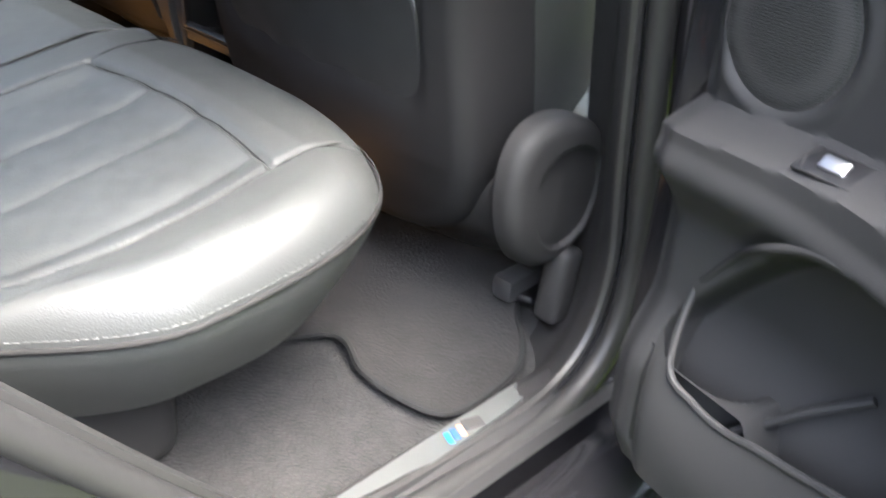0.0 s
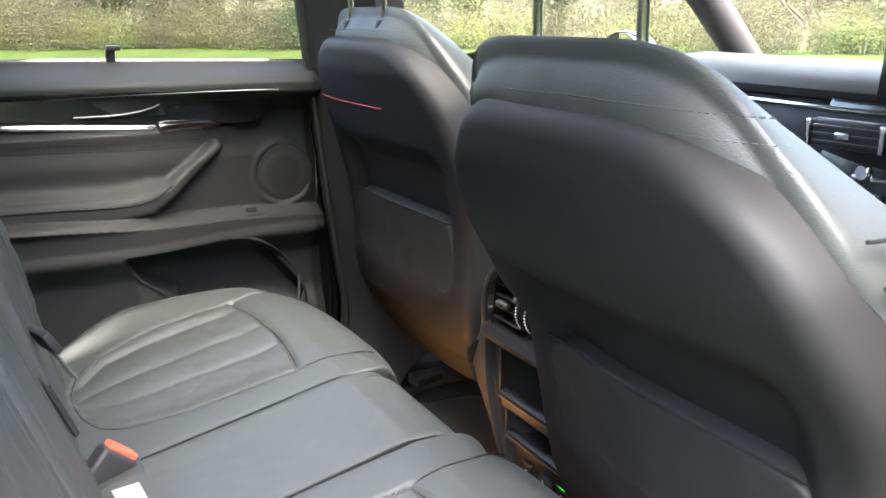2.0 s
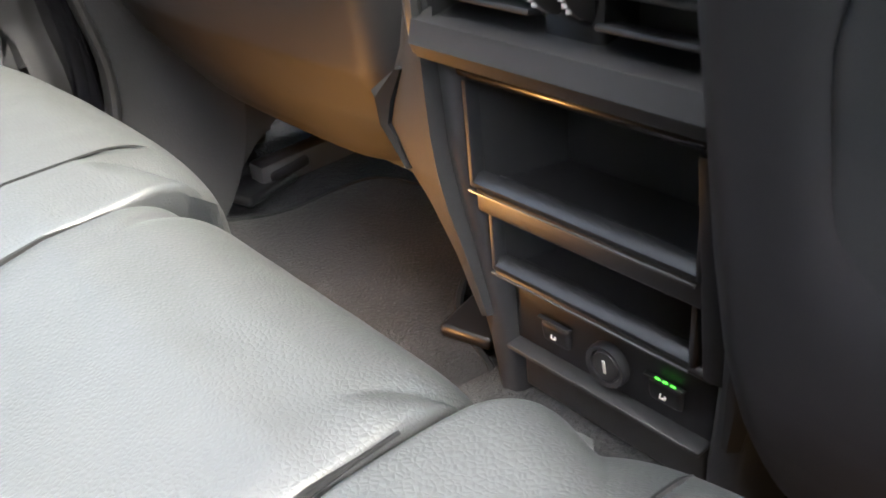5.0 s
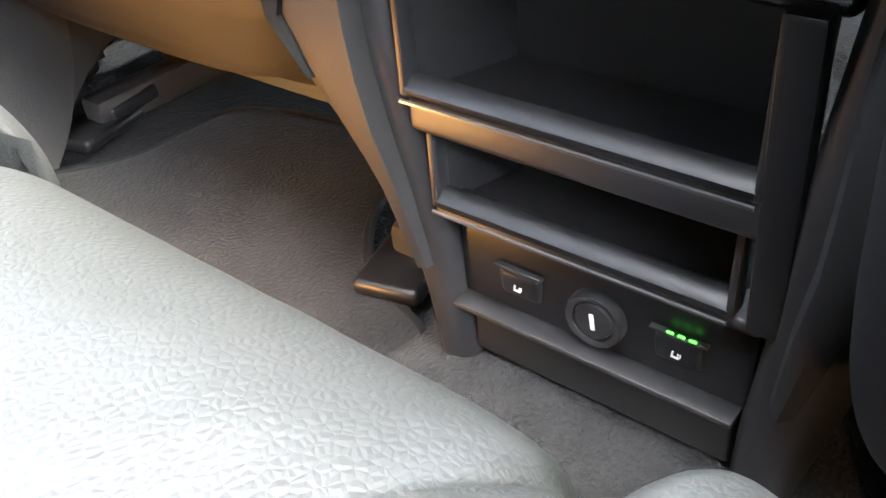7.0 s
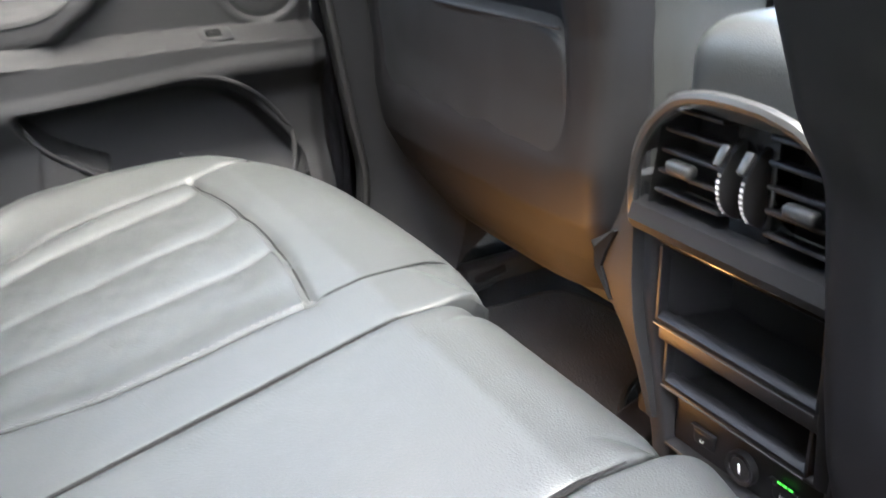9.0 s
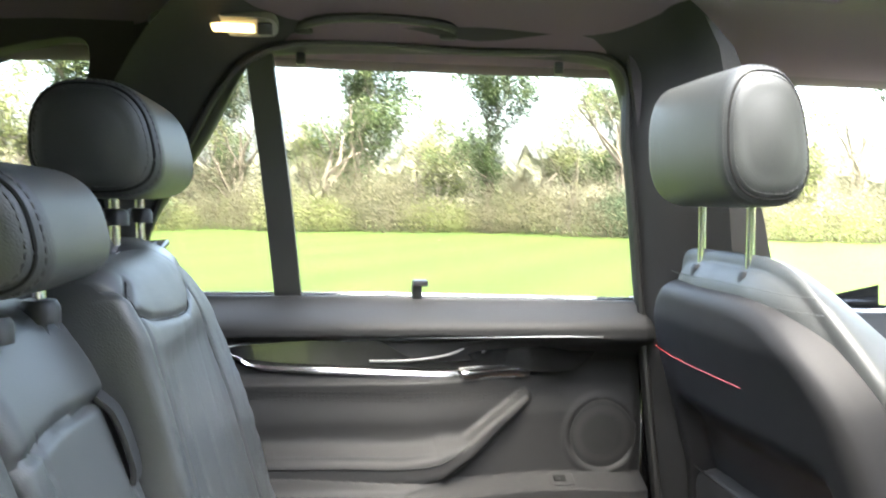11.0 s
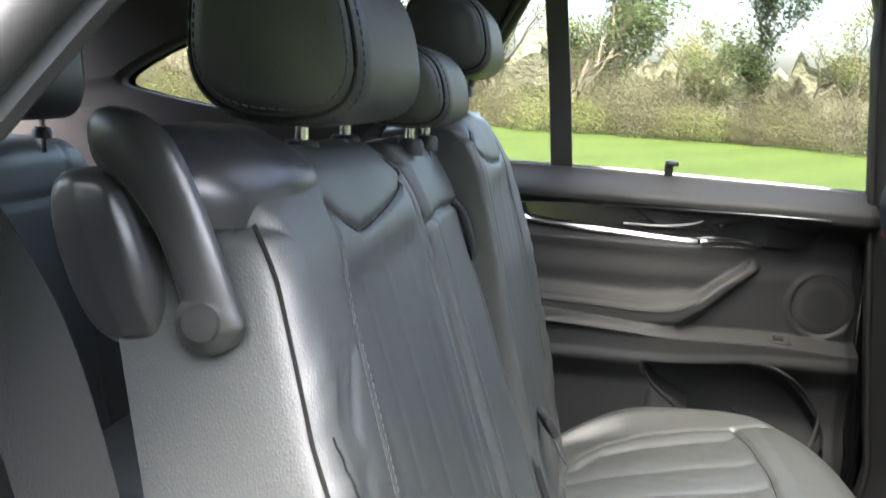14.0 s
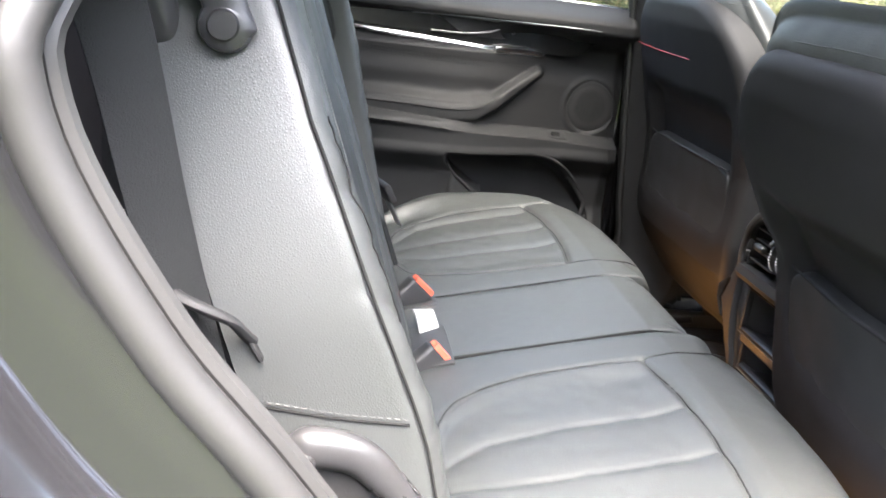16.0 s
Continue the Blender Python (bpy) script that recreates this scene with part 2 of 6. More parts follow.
def ribbon(points, side, width, thick=0.0016):
    """A strap of some width along a line; side: the direction of its width."""
    P = np.asarray(points, float)
    T = np.gradient(P, axis=0)
    S = np.broadcast_to(np.asarray(side, float), P.shape).copy()
    S -= (S * T).sum(1)[:, None] * T / (T * T).sum(1)[:, None]
    S /= np.linalg.norm(S, axis=1)[:, None]
    N = np.cross(T, S)
    N /= np.linalg.norm(N, axis=1)[:, None]
    h, k = width / 2, thick / 2
    prof = [(-h, -k), (-h * .96, -k * 1.6), (h * .96, -k * 1.6), (h, -k), (h, k), (h * .96, k * 1.6), (-h * .96, k * 1.6), (-h, k)]
    R = np.stack([P + a * S + b * N for a, b in prof], 1)
    return loft(R)


def box(size, bevel=0.004, seg=2, at=(0, 0, 0), turn=(0, 0, 0)):
    bm = bmesh.new()
    bmesh.ops.create_cube(bm, size=1.0)
    for v in bm.verts:
        v.co = Vector((v.co.x * size[0], v.co.y * size[1], v.co.z * size[2]))
    if bevel > 0:
        bmesh.ops.bevel(bm, geom=list(bm.edges), offset=min(bevel, min(size) * 0.45), segments=seg, profile=0.5, affect="EDGES")
    v = np.array([p.co for p in bm.verts])
    bm.verts.index_update()
    f = [[p.index for p in face.verts] for face in bm.faces]
    bm.free()
    return moved((v, f), pose(*at, *turn))


def revolve(profile, n=24, at=(0, 0, 0), turn=(0, 0, 0)):
    """A turned shape about z from (radius, z) pairs."""
    th = np.arange(n) * 2 * np.pi / n
    R = [[(r * math.cos(a), r * math.sin(a), z) for a in th] for r, z in profile]
    return moved(loft(R), pose(*at, *turn))


def lattice_noise(x, y, scale, seed=1):
    rng = np.random.RandomState(seed)
    g = rng.rand(64, 64)
    x, y = np.asarray(x) * scale + 20.3, np.asarray(y) * scale + 17.7
    i, j = np.floor(x).astype(int), np.floor(y).astype(int)
    u, v = x - i, y - j
    u, v = u * u * (3 - 2 * u), v * v * (3 - 2 * v)
    q = lambda a, b: g[a % 64, b % 64]
    return (q(i, j) * (1 - u) + q(i + 1, j) * u) * (1 - v) + (q(i, j + 1) * (1 - u) + q(i + 1, j + 1) * u) * v - 0.5


def away(x, y, line):
    """Distance of each (x, y) to a broken line."""
    best = np.full(np.shape(x), 9.0)
    L = np.asarray(line, float)
    for (ax, ay), (bx, by) in zip(L[:-1], L[1:]):
        dx, dy = bx - ax, by - ay
        t = np.clip(((x - ax) * dx + (y - ay) * dy) / (dx * dx + dy * dy + 1e-12), 0, 1)
        best = np.minimum(best, np.hypot(x - ax - t * dx, y - ay - t * dy))
    return best


def groove(x, y, line, width, depth):
    return -depth * np.exp(-(away(x, y, line) / width) ** 2)


def step(x, a, b):
    u = np.clip((x - a) / (b - a), 0, 1)
    return u * u * (3 - 2 * u)


def pad(hu, hv, rolls, height, place, thick, corner=(9, 9), n=(90, 90), dense=1.5, taper=0.0, back=True):
    """An upholstered or moulded panel: a height field over a rounded outline of half sizes hu, hv, with edges rolled by
    rolls = (low u, high u, low v, high v), a skirt of depth thick that draws in by taper, and a back. corner: outline
    roundness on the low-u and high-u side. height(u, v) and place(u, v, h) work on arrays."""
    a = np.linspace(-1, 1, n[0])
    b = np.linspace(-1, 1, n[1])
    a, b = (np.sign(c) * (1 - (1 - np.abs(c)) ** dense) for c in (a, b))
    s, t = np.meshgrid(a, b, indexing="ij")
    e = np.where(s < 0, corner[0], corner[1])
    big = np.maximum(np.abs(s), np.abs(t))
    k = np.where(big > 1e-6, big / ((np.abs(s) ** e + np.abs(t) ** e) ** (1 / e) + 1e-9), 1.0)
    u, v = s * k * hu, t * k * hv
    q, wsum = np.zeros_like(u), np.zeros_like(u) + 1e-9
    rsum = np.zeros_like(u)
    for r, d in zip(rolls, ((1 + s) * hu, (1 - s) * hu, (1 + t) * hv, (1 - t) * hv)):
        c = np.clip((r - d) / r, 0, 1) ** 2
        q += c
        rsum += c * r
        wsum += c
    drop = (rsum / wsum) * (1 - np.sqrt(np.clip(1 - np.clip(q, 0, 1), 0, 1)))
    # round outlines: one even roll, measured along the ray from the middle
    wu = (np.abs(s) ** 6 + 1e-9) / (np.abs(s) ** 6 + np.abs(t) ** 6 + 2e-9)
    rr = wu * np.where(s < 0, rolls[0], rolls[1]) + (1 - wu) * np.where(t < 0, rolls[2], rolls[3])
    cc = np.clip(1 - (1 - big) * (wu * hu + (1 - wu) * hv) / rr, 0, 1)
    drop = np.where(e <= 6, rr * (1 - np.sqrt(np.clip(1 - cc ** 2, 0, 1))), drop)
    h = height(u, v) - drop
    ring = [(i, 0) for i in range(n[0] - 1)] + [(n[0] - 1, j) for j in range(n[1] - 1)] + \
           [(i, n[1] - 1) for i in range(n[0] - 1, 0, -1)] + [(0, j) for j in range(n[1] - 1, 0, -1)]
    ri, rj = np.array(ring).T
    U, V, Hh = u[ri, rj], v[ri, rj], h[ri, rj]
    base = float(np.min(Hh)) - thick
    rows = []
    for w in (0.0, 0.15, 0.4, 0.7, 1.0):
        shrink = 1 - taper * w ** 1.3 / max(hu, hv)
        rows.append(place(U * shrink, V * shrink, Hh * (1 - w) + base * w))
    top = grid_geo(np.stack(place(u, v, h), -1))
    sk = grid_geo(np.stack([np.stack(r, -1) for r in rows]), wrap_v=True)
    if back:
        last = 4 * len(ring)
        sk[1].append([last + i for i in range(len(ring))])
    return joined(top, sk)


def part(name, geo, mat, parent=None, label="", sharp=42):
    """Links a geo as one mesh object under a thing or a part."""
    me = bpy.data.meshes.new(name)
    v, f = geo
    me.from_pydata(np.asarray(v).tolist(), [], f)
    bm = bmesh.new()
    bm.from_mesh(me)
    bmesh.ops.remove_doubles(bm, verts=list(bm.verts), dist=1e-6)
    bmesh.ops.recalc_face_normals(bm, faces=list(bm.faces))
    bm.to_mesh(me)
    bm.free()
    me.materials.append(mat)
    me.shade_smooth()
    me.set_sharp_from_angle(angle=radians(sharp))
    ob = new(name, me)
    if parent is not None:
        ob.parent = parent
        if parent.type == "EMPTY":
            ob.matrix_parent_inverse = parent.matrix_basis.inverted()
    if label:
        ob["label"] = label
    return ob


def thing(name, label, category, group="", kind="", at=None):
    ob = new(name)
    ob.empty_display_size = 0.05
    if at is not None:
        ob.matrix_basis = at
    return tagged(ob, label, category, group, kind)


def stitches(points, normal, length=0.0035, gap=0.0022, r=0.00045):
    """A row of thread stitches along a line."""
    P = np.asarray(points, float)
    d = np.r_[0, np.cumsum(np.linalg.norm(np.diff(P, axis=0), axis=1))]
    geos = []
    s = 0.0
    while s + length < d[-1]:
        a, b = (np.array([np.interp(x, d, P[:, i]) for i in range(3)]) for x in (s, s + length))
        geos.append(tube([a, (a + b) / 2 + np.asarray(normal) * r, b], r, n=4))
        s += length + gap
    return joined(*geos)


# ---- outdoors: ground, lawn, drive ----
def ground():
    n = 60
    r = np.r_[0, np.geomspace(1.5, 900, n)]
    th = np.linspace(0, 2 * np.pi, 97)[:-1]
    R, T = np.meshgrid(r, th, indexing="ij")
    x, y = R * np.cos(T), R * np.sin(T)
    z = lattice_noise(x, y, 0.05, 4) * 0.25 * step(R, 8, 30)
    P = np.stack([x, y, z], -1)
    g = part("ground", grid_geo(P, wrap_v=True), lawn_mat)
    tagged(g, "bright green mown lawn with faint mowing stripes", "lawn", kind="structure")
    x0, x1, y0, y1 = -4.2, 4.2, -0.645, 1.45
    xs, ys = np.linspace(x0, x1, 30), np.linspace(y0, y1, 22)
    X, Y = np.meshgrid(xs, ys, indexing="ij")
    top = grid_geo(np.stack([X, Y, 0.035 + lattice_noise(X, Y, 3, 8) * 0.01], -1))
    d = part("drive", top, gravel_mat)
    tagged(d, "pale brown gravel drive under the car", "drive", kind="structure")


ground()

# ---- car shell: the opening of a rear door, in side view (x, z) ----
OPENING = [(-0.47, 1.645), (-0.60, 1.48), (-0.668, 1.31), (-0.674, 1.22), (-0.617, 1.11), (-0.545, 1.02), (-0.42, 0.855),
           (-0.317, 0.722), (-0.24, 0.635), (-0.16, 0.592), (0.0, 0.578), (0.12, 0.586), (0.185, 0.635), (0.205, 0.72), (0.192, 0.82), (0.168, 1.0),
           (0.138, 1.25), (0.110, 1.50), (0.08, 1.645), (-0.15, 1.655)]


def opening_loop(n=140):
    return smooth_line(OPENING, n, closed=True)


def widened(L, d):
    T = np.roll(L, -1, 0) - np.roll(L, 1, 0)
    N = np.stack([T[:, 1], -T[:, 0]], 1)
    N /= np.linalg.norm(N, axis=1)[:, None]
    c = L.mean(0)
    if ((L - c) * N).sum() < 0:
        N = -N
    return L + d * N


def ring_at(d, y, sgn, n=140):
    L = widened(opening_loop(n), d)
    inset = np.clip(0.5 * (L[:, 1] - 1.25), 0, 0.105) if sgn < 0 else 0 * L[:, 1]
    return np.stack([L[:, 0] + 0.45 * inset * (L[:, 0] < -0.3), sgn * (y - inset), L[:, 1]], 1)


def door_frame(sgn, side):
    """The car's body round one rear door: inner pillar trims, rubber seal, painted flange and outer sheet."""
    f = thing("door_frame", f"black painted car body frame round the rear door with its rubber seal", "car body", kind="structure",
              at=pose(0, sgn * 0.8, 0))
    post = ring_at(0.10, 0.62, sgn)                                   # the trim of the front post reaches further forward
    post[:, 0] += 0.10 * step(post[:, 0], 0.16, 0.28) * step(post[:, 2], 0.60, 0.70)
    trim = [post, ring_at(0.10, 0.62, sgn), ring_at(0.075, 0.665, sgn), ring_at(0.045, 0.69, sgn), ring_at(0.015, 0.71, sgn), ring_at(0.0, 0.738, sgn)]
    part("pillar_trim", grid_geo(trim, wrap_v=True), pillar_plastic, f, "dark grey grained pillar trim")
    flange = [ring_at(0.0, 0.738, sgn), ring_at(0.004, 0.765, sgn), ring_at(0.012, 0.771, sgn), ring_at(0.04, 0.774, sgn), ring_at(0.062, 0.778, sgn), ring_at(0.070, 0.79, sgn),
              ring_at(0.074, 0.85, sgn), ring_at(0.084, 0.878, sgn), ring_at(0.10, 0.885, sgn)]
    part("flange", grid_geo(flange, wrap_v=True), paint_black, f, "glossy black painted flange")
    seal = ring_at(0.004, 0.762, sgn)
    part("seal", tube(seal, 0.0135, 10, closed=True, up=(0, 1, 0)), rubber, f, "black rubber door seal")
    lip = ring_at(-0.006, 0.740, sgn)
    part("seal_lip", tube(lip, 0.007, 8, closed=True, up=(0, 1, 0)), rubber, f)
    return f


door_frame(-1, "right")
door_frame(1, "left")


def outer_shell():
    """The painted sheet outside the door frames: sills, roof and wings, kept plain."""
    b = thing("car_body", "glossy black car body shell with roof and sills", "car body", kind="structure", at=pose(0, 0, 0.3))
    for sgn in (1, -1):
        # sheet between the door frame and the car's outline in side view
        L = widened(opening_loop(140), 0.10)
        c = np.array([-0.2, 1.1])
        D = L - c
        out = []
        for p, d in zip(L, D):
            ts = []
            if abs(d[0]) > 1e-6:
                ts.append(((1.9 if d[0] > 0 else -1.95) - c[0]) / d[0])
            if abs(d[1]) > 1e-6:
                ts.append(((1.74 if d[1] > 0 else 0.36) - c[1]) / d[1])
            out.append(c + d * max(1.0, min(t for t in ts if t > 0)))
        out = np.array(out)
        rows = [ring_at(0.10, 0.885, sgn)]
        for w in (0.25, 0.6, 1.0):
            M = L * (1 - w) + out * w
            inset = np.where(M[:, 1] > 1.3, (M[:, 1] - 1.3) * 0.35, 0)
            rows.append(np.stack([M[:, 0], sgn * (0.90 - inset), M[:, 1]], 1))
        # only the lower and rear sheet: openings for the glass stay free
        P = np.stack(rows)
        v, f = grid_geo(P, wrap_v=True)
        keep = []
        for face in f:
            m = np.mean([v[i] for i in face], 0)
            if (m[2] < 1.24 and not (m[0] > 0.9 and m[2] > 0.95)) or (m[2] < 1.33 and m[0] < -0.62) or (m[2] < 1.68 and -0.70 < m[0] < -0.35):
                keep.append(face)
        part("side_panel", (v, keep), paint_black, b)
        prof = [(0.80, 0.565), (0.83, 0.568), (0.87, 0.55), (0.90, 0.50), (0.905, 0.42), (0.88, 0.36), (0.80, 0.35)]
        part("sill", grid_geo([[(x, sgn * y, z) for y, z in prof] for x in np.linspace(-0.30, 1.5, 12)]), paint_black, b, "glossy black outer sill")
    part("inner_panel", grid_geo([[(x, 0.85, z) for z in (0.40, 0.8, 1.22)] for x in (-0.5, 0.3, 1.5)]), paint_black, b)
    return b


outer_shell()


# ---- cabin floor ----
def cabin_floor():
    xs = np.linspace(-0.46, 1.25, 130)
    ys = np.linspace(-0.765, 0.765, 130)
    X, Y = np.meshgrid(xs, ys, indexing="ij")
    tunnel = 0.055 * np.exp(-(np.abs(Y - 0.02) / 0.15) ** 4)
    edge = 0.035 * step(np.abs(Y), 0.67, 0.715) - 0.0 * X
    Z = 0.540 + tunnel + edge + 0.004 * lattice_noise(X, Y, 14, 3) + 0.10 * step(-X, 0.24, 0.40)
    f = part("floor", grid_geo(np.stack([X, Y, Z], -1)), carpet)
    tagged(f, "dark grey needle-felt carpet on the cabin floor", "car floor", kind="structure")
    X2, Y2 = np.meshgrid(np.linspace(-2.05, -0.44, 30), np.linspace(-0.78, 0.78, 24), indexing="ij")
    r = part("cargo_floor", grid_geo(np.stack([X2, Y2, 0.66 + 0 * X2], -1)), carpet)
    tagged(r, "dark grey carpet floor behind the rear bench", "car floor", kind="structure")


cabin_floor()


def floor_mat(sgn):
    """A velour mat in the rear footwell with a sewn edge."""
    m = thing("floor_mat", "dark grey velour floor mat with a sewn edge in the footwell", "floor mat", "rear floor mats", at=pose(0.17, sgn * 0.42, 0.55))
    out = [(0.013, 0.611), (0.030, 0.666), (0.081, 0.677), (0.157, 0.665), (0.205, 0.632), (0.245, 0.59), (0.30, 0.56), (0.42, 0.54), (0.44, 0.36), (0.33, 0.29),
           (0.283, 0.243), (0.262, 0.191), (0.250, 0.167), (0.222, 0.155), (0.19, 0.151), (0.08, 0.18), (-0.06, 0.20), (-0.06, 0.40), (0.035, 0.475), (0.014, 0.551)]
    L = smooth_line(out, 120, closed=True)
    rows = [L + (L.mean(0) - L) * k for k in (0, 0.012, 0.03, 0.3, 0.6, 0.95)]
    zs = (0.551, 0.557, 0.558, 0.557, 0.556, 0.556)
    P = [[(x, y, z + 0.0035 * float(lattice_noise(x, y, 18, 5))) for x, y in r] for r, z in zip(rows, zs)]
    v, f = grid_geo(P, wrap_v=True)
    f.append([5 * 120 + i for i in range(120)])
    part("mat_surface", mirrored((v, f), sgn), velour, m)
    part("mat_edge", mirrored(tube([(x, y, 0.556) for x, y in L], 0.0045, 6, closed=True), sgn), webbing, m, "black sewn mat edge")


for sgn in (1, -1):
    floor_mat(sgn)


def sill_trim(sgn):
    s = thing("sill_trim", "black plastic door sill trim with a brushed metal plate", "door sill", at=pose(0, sgn * 0.75, 0.58))
    prof = [(0.69, 0.556), (0.70, 0.578), (0.715, 0.586), (0.75, 0.588), (0.775, 0.582), (0.782, 0.57)]
    P = [[(x, sgn * y, z + 0.07 * float(step(-x, 0.22, 0.42))) for y, z in prof] for x in np.linspace(-0.44, 0.34, 40)]
    part("trim_strip", grid_geo(P), soft_plastic, s)
    L = [(-0.19, 0.717), (-0.15, 0.7155), (0.075, 0.712), (0.086, 0.717), (0.080, 0.728), (0.06, 0.736), (-0.15, 0.743), (-0.185, 0.740)]
    ring = smooth_line(L, 60, closed=True)
    lo = [(x, sgn * y, 0.587) for x, y in ring]
    hi = [(x, sgn * y, 0.5935) for x, y in ring]
    part("sill_plate", loft([lo, hi]), brushed, s, "brushed metal sill plate")
    # the coloured mark of the plate, kept as plain slanted bars
    for k, (c, w) in enumerate((((0.02, 0.18, 0.45), 0.006), ((0.02, 0.06, 0.2), 0.006), ((0.6, 0.22, 0.1), 0.006), ((0.03, 0.03, 0.03), 0.022))):
        mm = material("mark_paint", c, 0.4)
        part("mark", box((w, 0.016, 0.001), 0.0003, 1, at=(-0.025 + 0.009 * k + (0.008 if k == 3 else 0), sgn * 0.7275, 0.5942), turn=(0, 0, 20 * sgn)), mm, s)


for sgn in (1, -1):
    sill_trim(sgn)


# ---- roof ----
def headliner():
    h = thing("ceiling", "dark anthracite fabric roof lining with a sunroof opening", "roof lining", kind="structure", at=pose(-0.3, 0, 1.7))
    xs = np.unique(np.r_[np.linspace(-1.50, -0.335, 46), np.linspace(-0.335, 0.36, 24), np.linspace(0.36, 1.05, 16)])
    half = np.unique(np.r_[np.linspace(0, 0.575, 20), np.linspace(0.575, 0.80, 26)])
    ys = np.unique(np.r_[-half, half])
    X, Y = np.meshgrid(xs, ys, indexing="ij")

    def zroof(x, y):
        side = 0.012 * (y / 0.6) ** 2 + 0.085 * step(np.abs(y), 0.62, 0.80) ** 1.2
        return 1.728 - side - 0.10 * np.clip(-(x + 0.75), 0, 2) ** 1.4 - 0.16 * np.clip(x - 0.75, 0, 1)

    v, f = grid_geo(np.stack([X, Y, zroof(X, Y)], -1))
    f = [q for q in f if not (-0.336 < np.mean([v[i][0] for i in q]) < 0.36 and abs(np.mean([v[i][1] for i in q])) < 0.575)]
    up = v + np.array([0, 0, 0.07])
    part("lining", (v, f), headliner_mat, h)
    part("roof_skin", (up, f), paint_black, h, "black painted roof sheet")
    e = smooth_line([(-0.336, -0.575), (-0.336, 0), (-0.336, 0.575), (0.0, 0.575), (0.36, 0.575), (0.36, 0), (0.36, -0.575), (0.0, -0.575)], 160, closed=True)
    e = np.clip(e, (-0.336, -0.575), (0.36, 0.575))
    z0 = zroof(e[:, 0], e[:, 1])
    rows = [np.c_[e, z0], np.c_[e * 1.0, z0 + 0.030], np.c_[e, z0 + 0.04], np.c_[e, z0 + 0.058]]
    part("opening_wall", grid_geo(rows, wrap_v=True), roof_well, h)
    part("opening_edge", tube(np.c_[e, z0 + 0.001], 0.009, 8, closed=True), headliner_mat, h, "dark padded edge of the sunroof opening")
    for sgn in (1, -1):
        part("guide_rail", box((0.56, 0.02, 0.010), 0.004, 2, at=(0.03, sgn * 0.563, 1.735)), hard_plastic, h, "grey sunroof guide rail")
        part("guide_rail", tube(smooth_line([(-0.22, sgn * 0.566, 1.738), (-0.1, sgn * 0.566, 1.748), (0.0, sgn * 0.566, 1.754), (0.34, sgn * 0.566, 1.754)], 30), 0.0035, 6), satin_trim, h)
    g = part("sunroof_glass", (np.array([(-0.38, -0.6, 1.80), (0.42, -0.6, 1.80), (0.42, 0.6, 1.80), (-0.38, 0.6, 1.80)]), [[0, 1, 2, 3]]), roof_glass, h, "tinted sunroof glass")
    part("glass_frame", joined(box((0.06, 1.2, 0.012), 0.003, at=(-0.36, 0, 1.79)), box((0.06, 1.2, 0.012), 0.003, at=(0.40, 0, 1.79)),
                               box((0.80, 0.03, 0.012), 0.003, at=(0.02, 0.605, 1.79)), box((0.80, 0.03, 0.012), 0.003, at=(0.02, -0.605, 1.79))), gloss_black, h)
    # lining above the side windows
    for sgn in (1, -1):
        prof = [(0.80, 1.631), (0.775, 1.640), (0.755, 1.640), (0.735, 1.655), (0.70, 1.690), (0.66, 1.708)]
        P = []
        for x in np.linspace(-1.50, 0.95, 60):
            dz = -0.10 * max(0, -(x + 0.75)) ** 1.4 - 0.16 * max(0, x - 0.75)
            P.append([(x, sgn * y, z + dz) for y, z in prof])
        part("side_lining", grid_geo(P), headliner_mat, h)


headliner()


def roof_lamp(sgn):
    l = thing("roof_lamp", "lit reading lamp in a grey housing on the roof lining", "lamp", "roof lamps", at=pose(-0.55, sgn * 0.665, 1.70))
    out = smooth_line([(-0.635, 0.0), (-0.60, -0.014), (-0.50, -0.016), (-0.458, -0.012), (-0.455, 0.012), (-0.50, 0.016), (-0.60, 0.014)], 50, closed=True)
    M = Matrix.Translation((0, sgn * 0.690, 1.662)) @ pose(0, 0, 0, sgn * -50)
    lo = moved((np.c_[out, np.zeros(50)], []), M)[0]
    hi = moved((np.c_[out, np.full(50, 0.02)], []), M)[0]
    part("housing", loft([hi, lo]), grey_plastic, l)
    part("lens", moved(box((0.075, 0.013, 0.006), 0.0025, at=(-0.522, 0, -0.004)), M), lamp_glow, l, "glowing warm lamp lens")
    part("switch", moved(box((0.022, 0.018, 0.006), 0.002, at=(-0.470, 0, -0.003)), M), satin_trim, l)


def grab_handle(sgn):
    g = thing("grab_handle", "folded black grab handle above the rear window", "handle", "grab handles", at=pose(-0.3, sgn * 0.70, 1.69))
    bar = smooth_line([(-0.425, sgn * 0.722, 1.672), (-0.40, sgn * 0.706, 1.678), (-0.36, sgn * 0.700, 1.684), (-0.30, sgn * 0.698, 1.686), (-0.24, sgn * 0.700, 1.684), (-0.20, sgn * 0.706, 1.680), (-0.185, sgn * 0.722, 1.674)], 30)
    part("grip", tube(bar, 0.011, 10, flat=0.7), hard_plastic, g)
    for x in (-0.415, -0.195):
        part("mount", box((0.03, 0.02, 0.03), 0.006, 3, at=(x, sgn * 0.726, 1.676)), hard_plastic, g)


for sgn in (1, -1):
    roof_lamp(sgn)
    grab_handle(sgn)


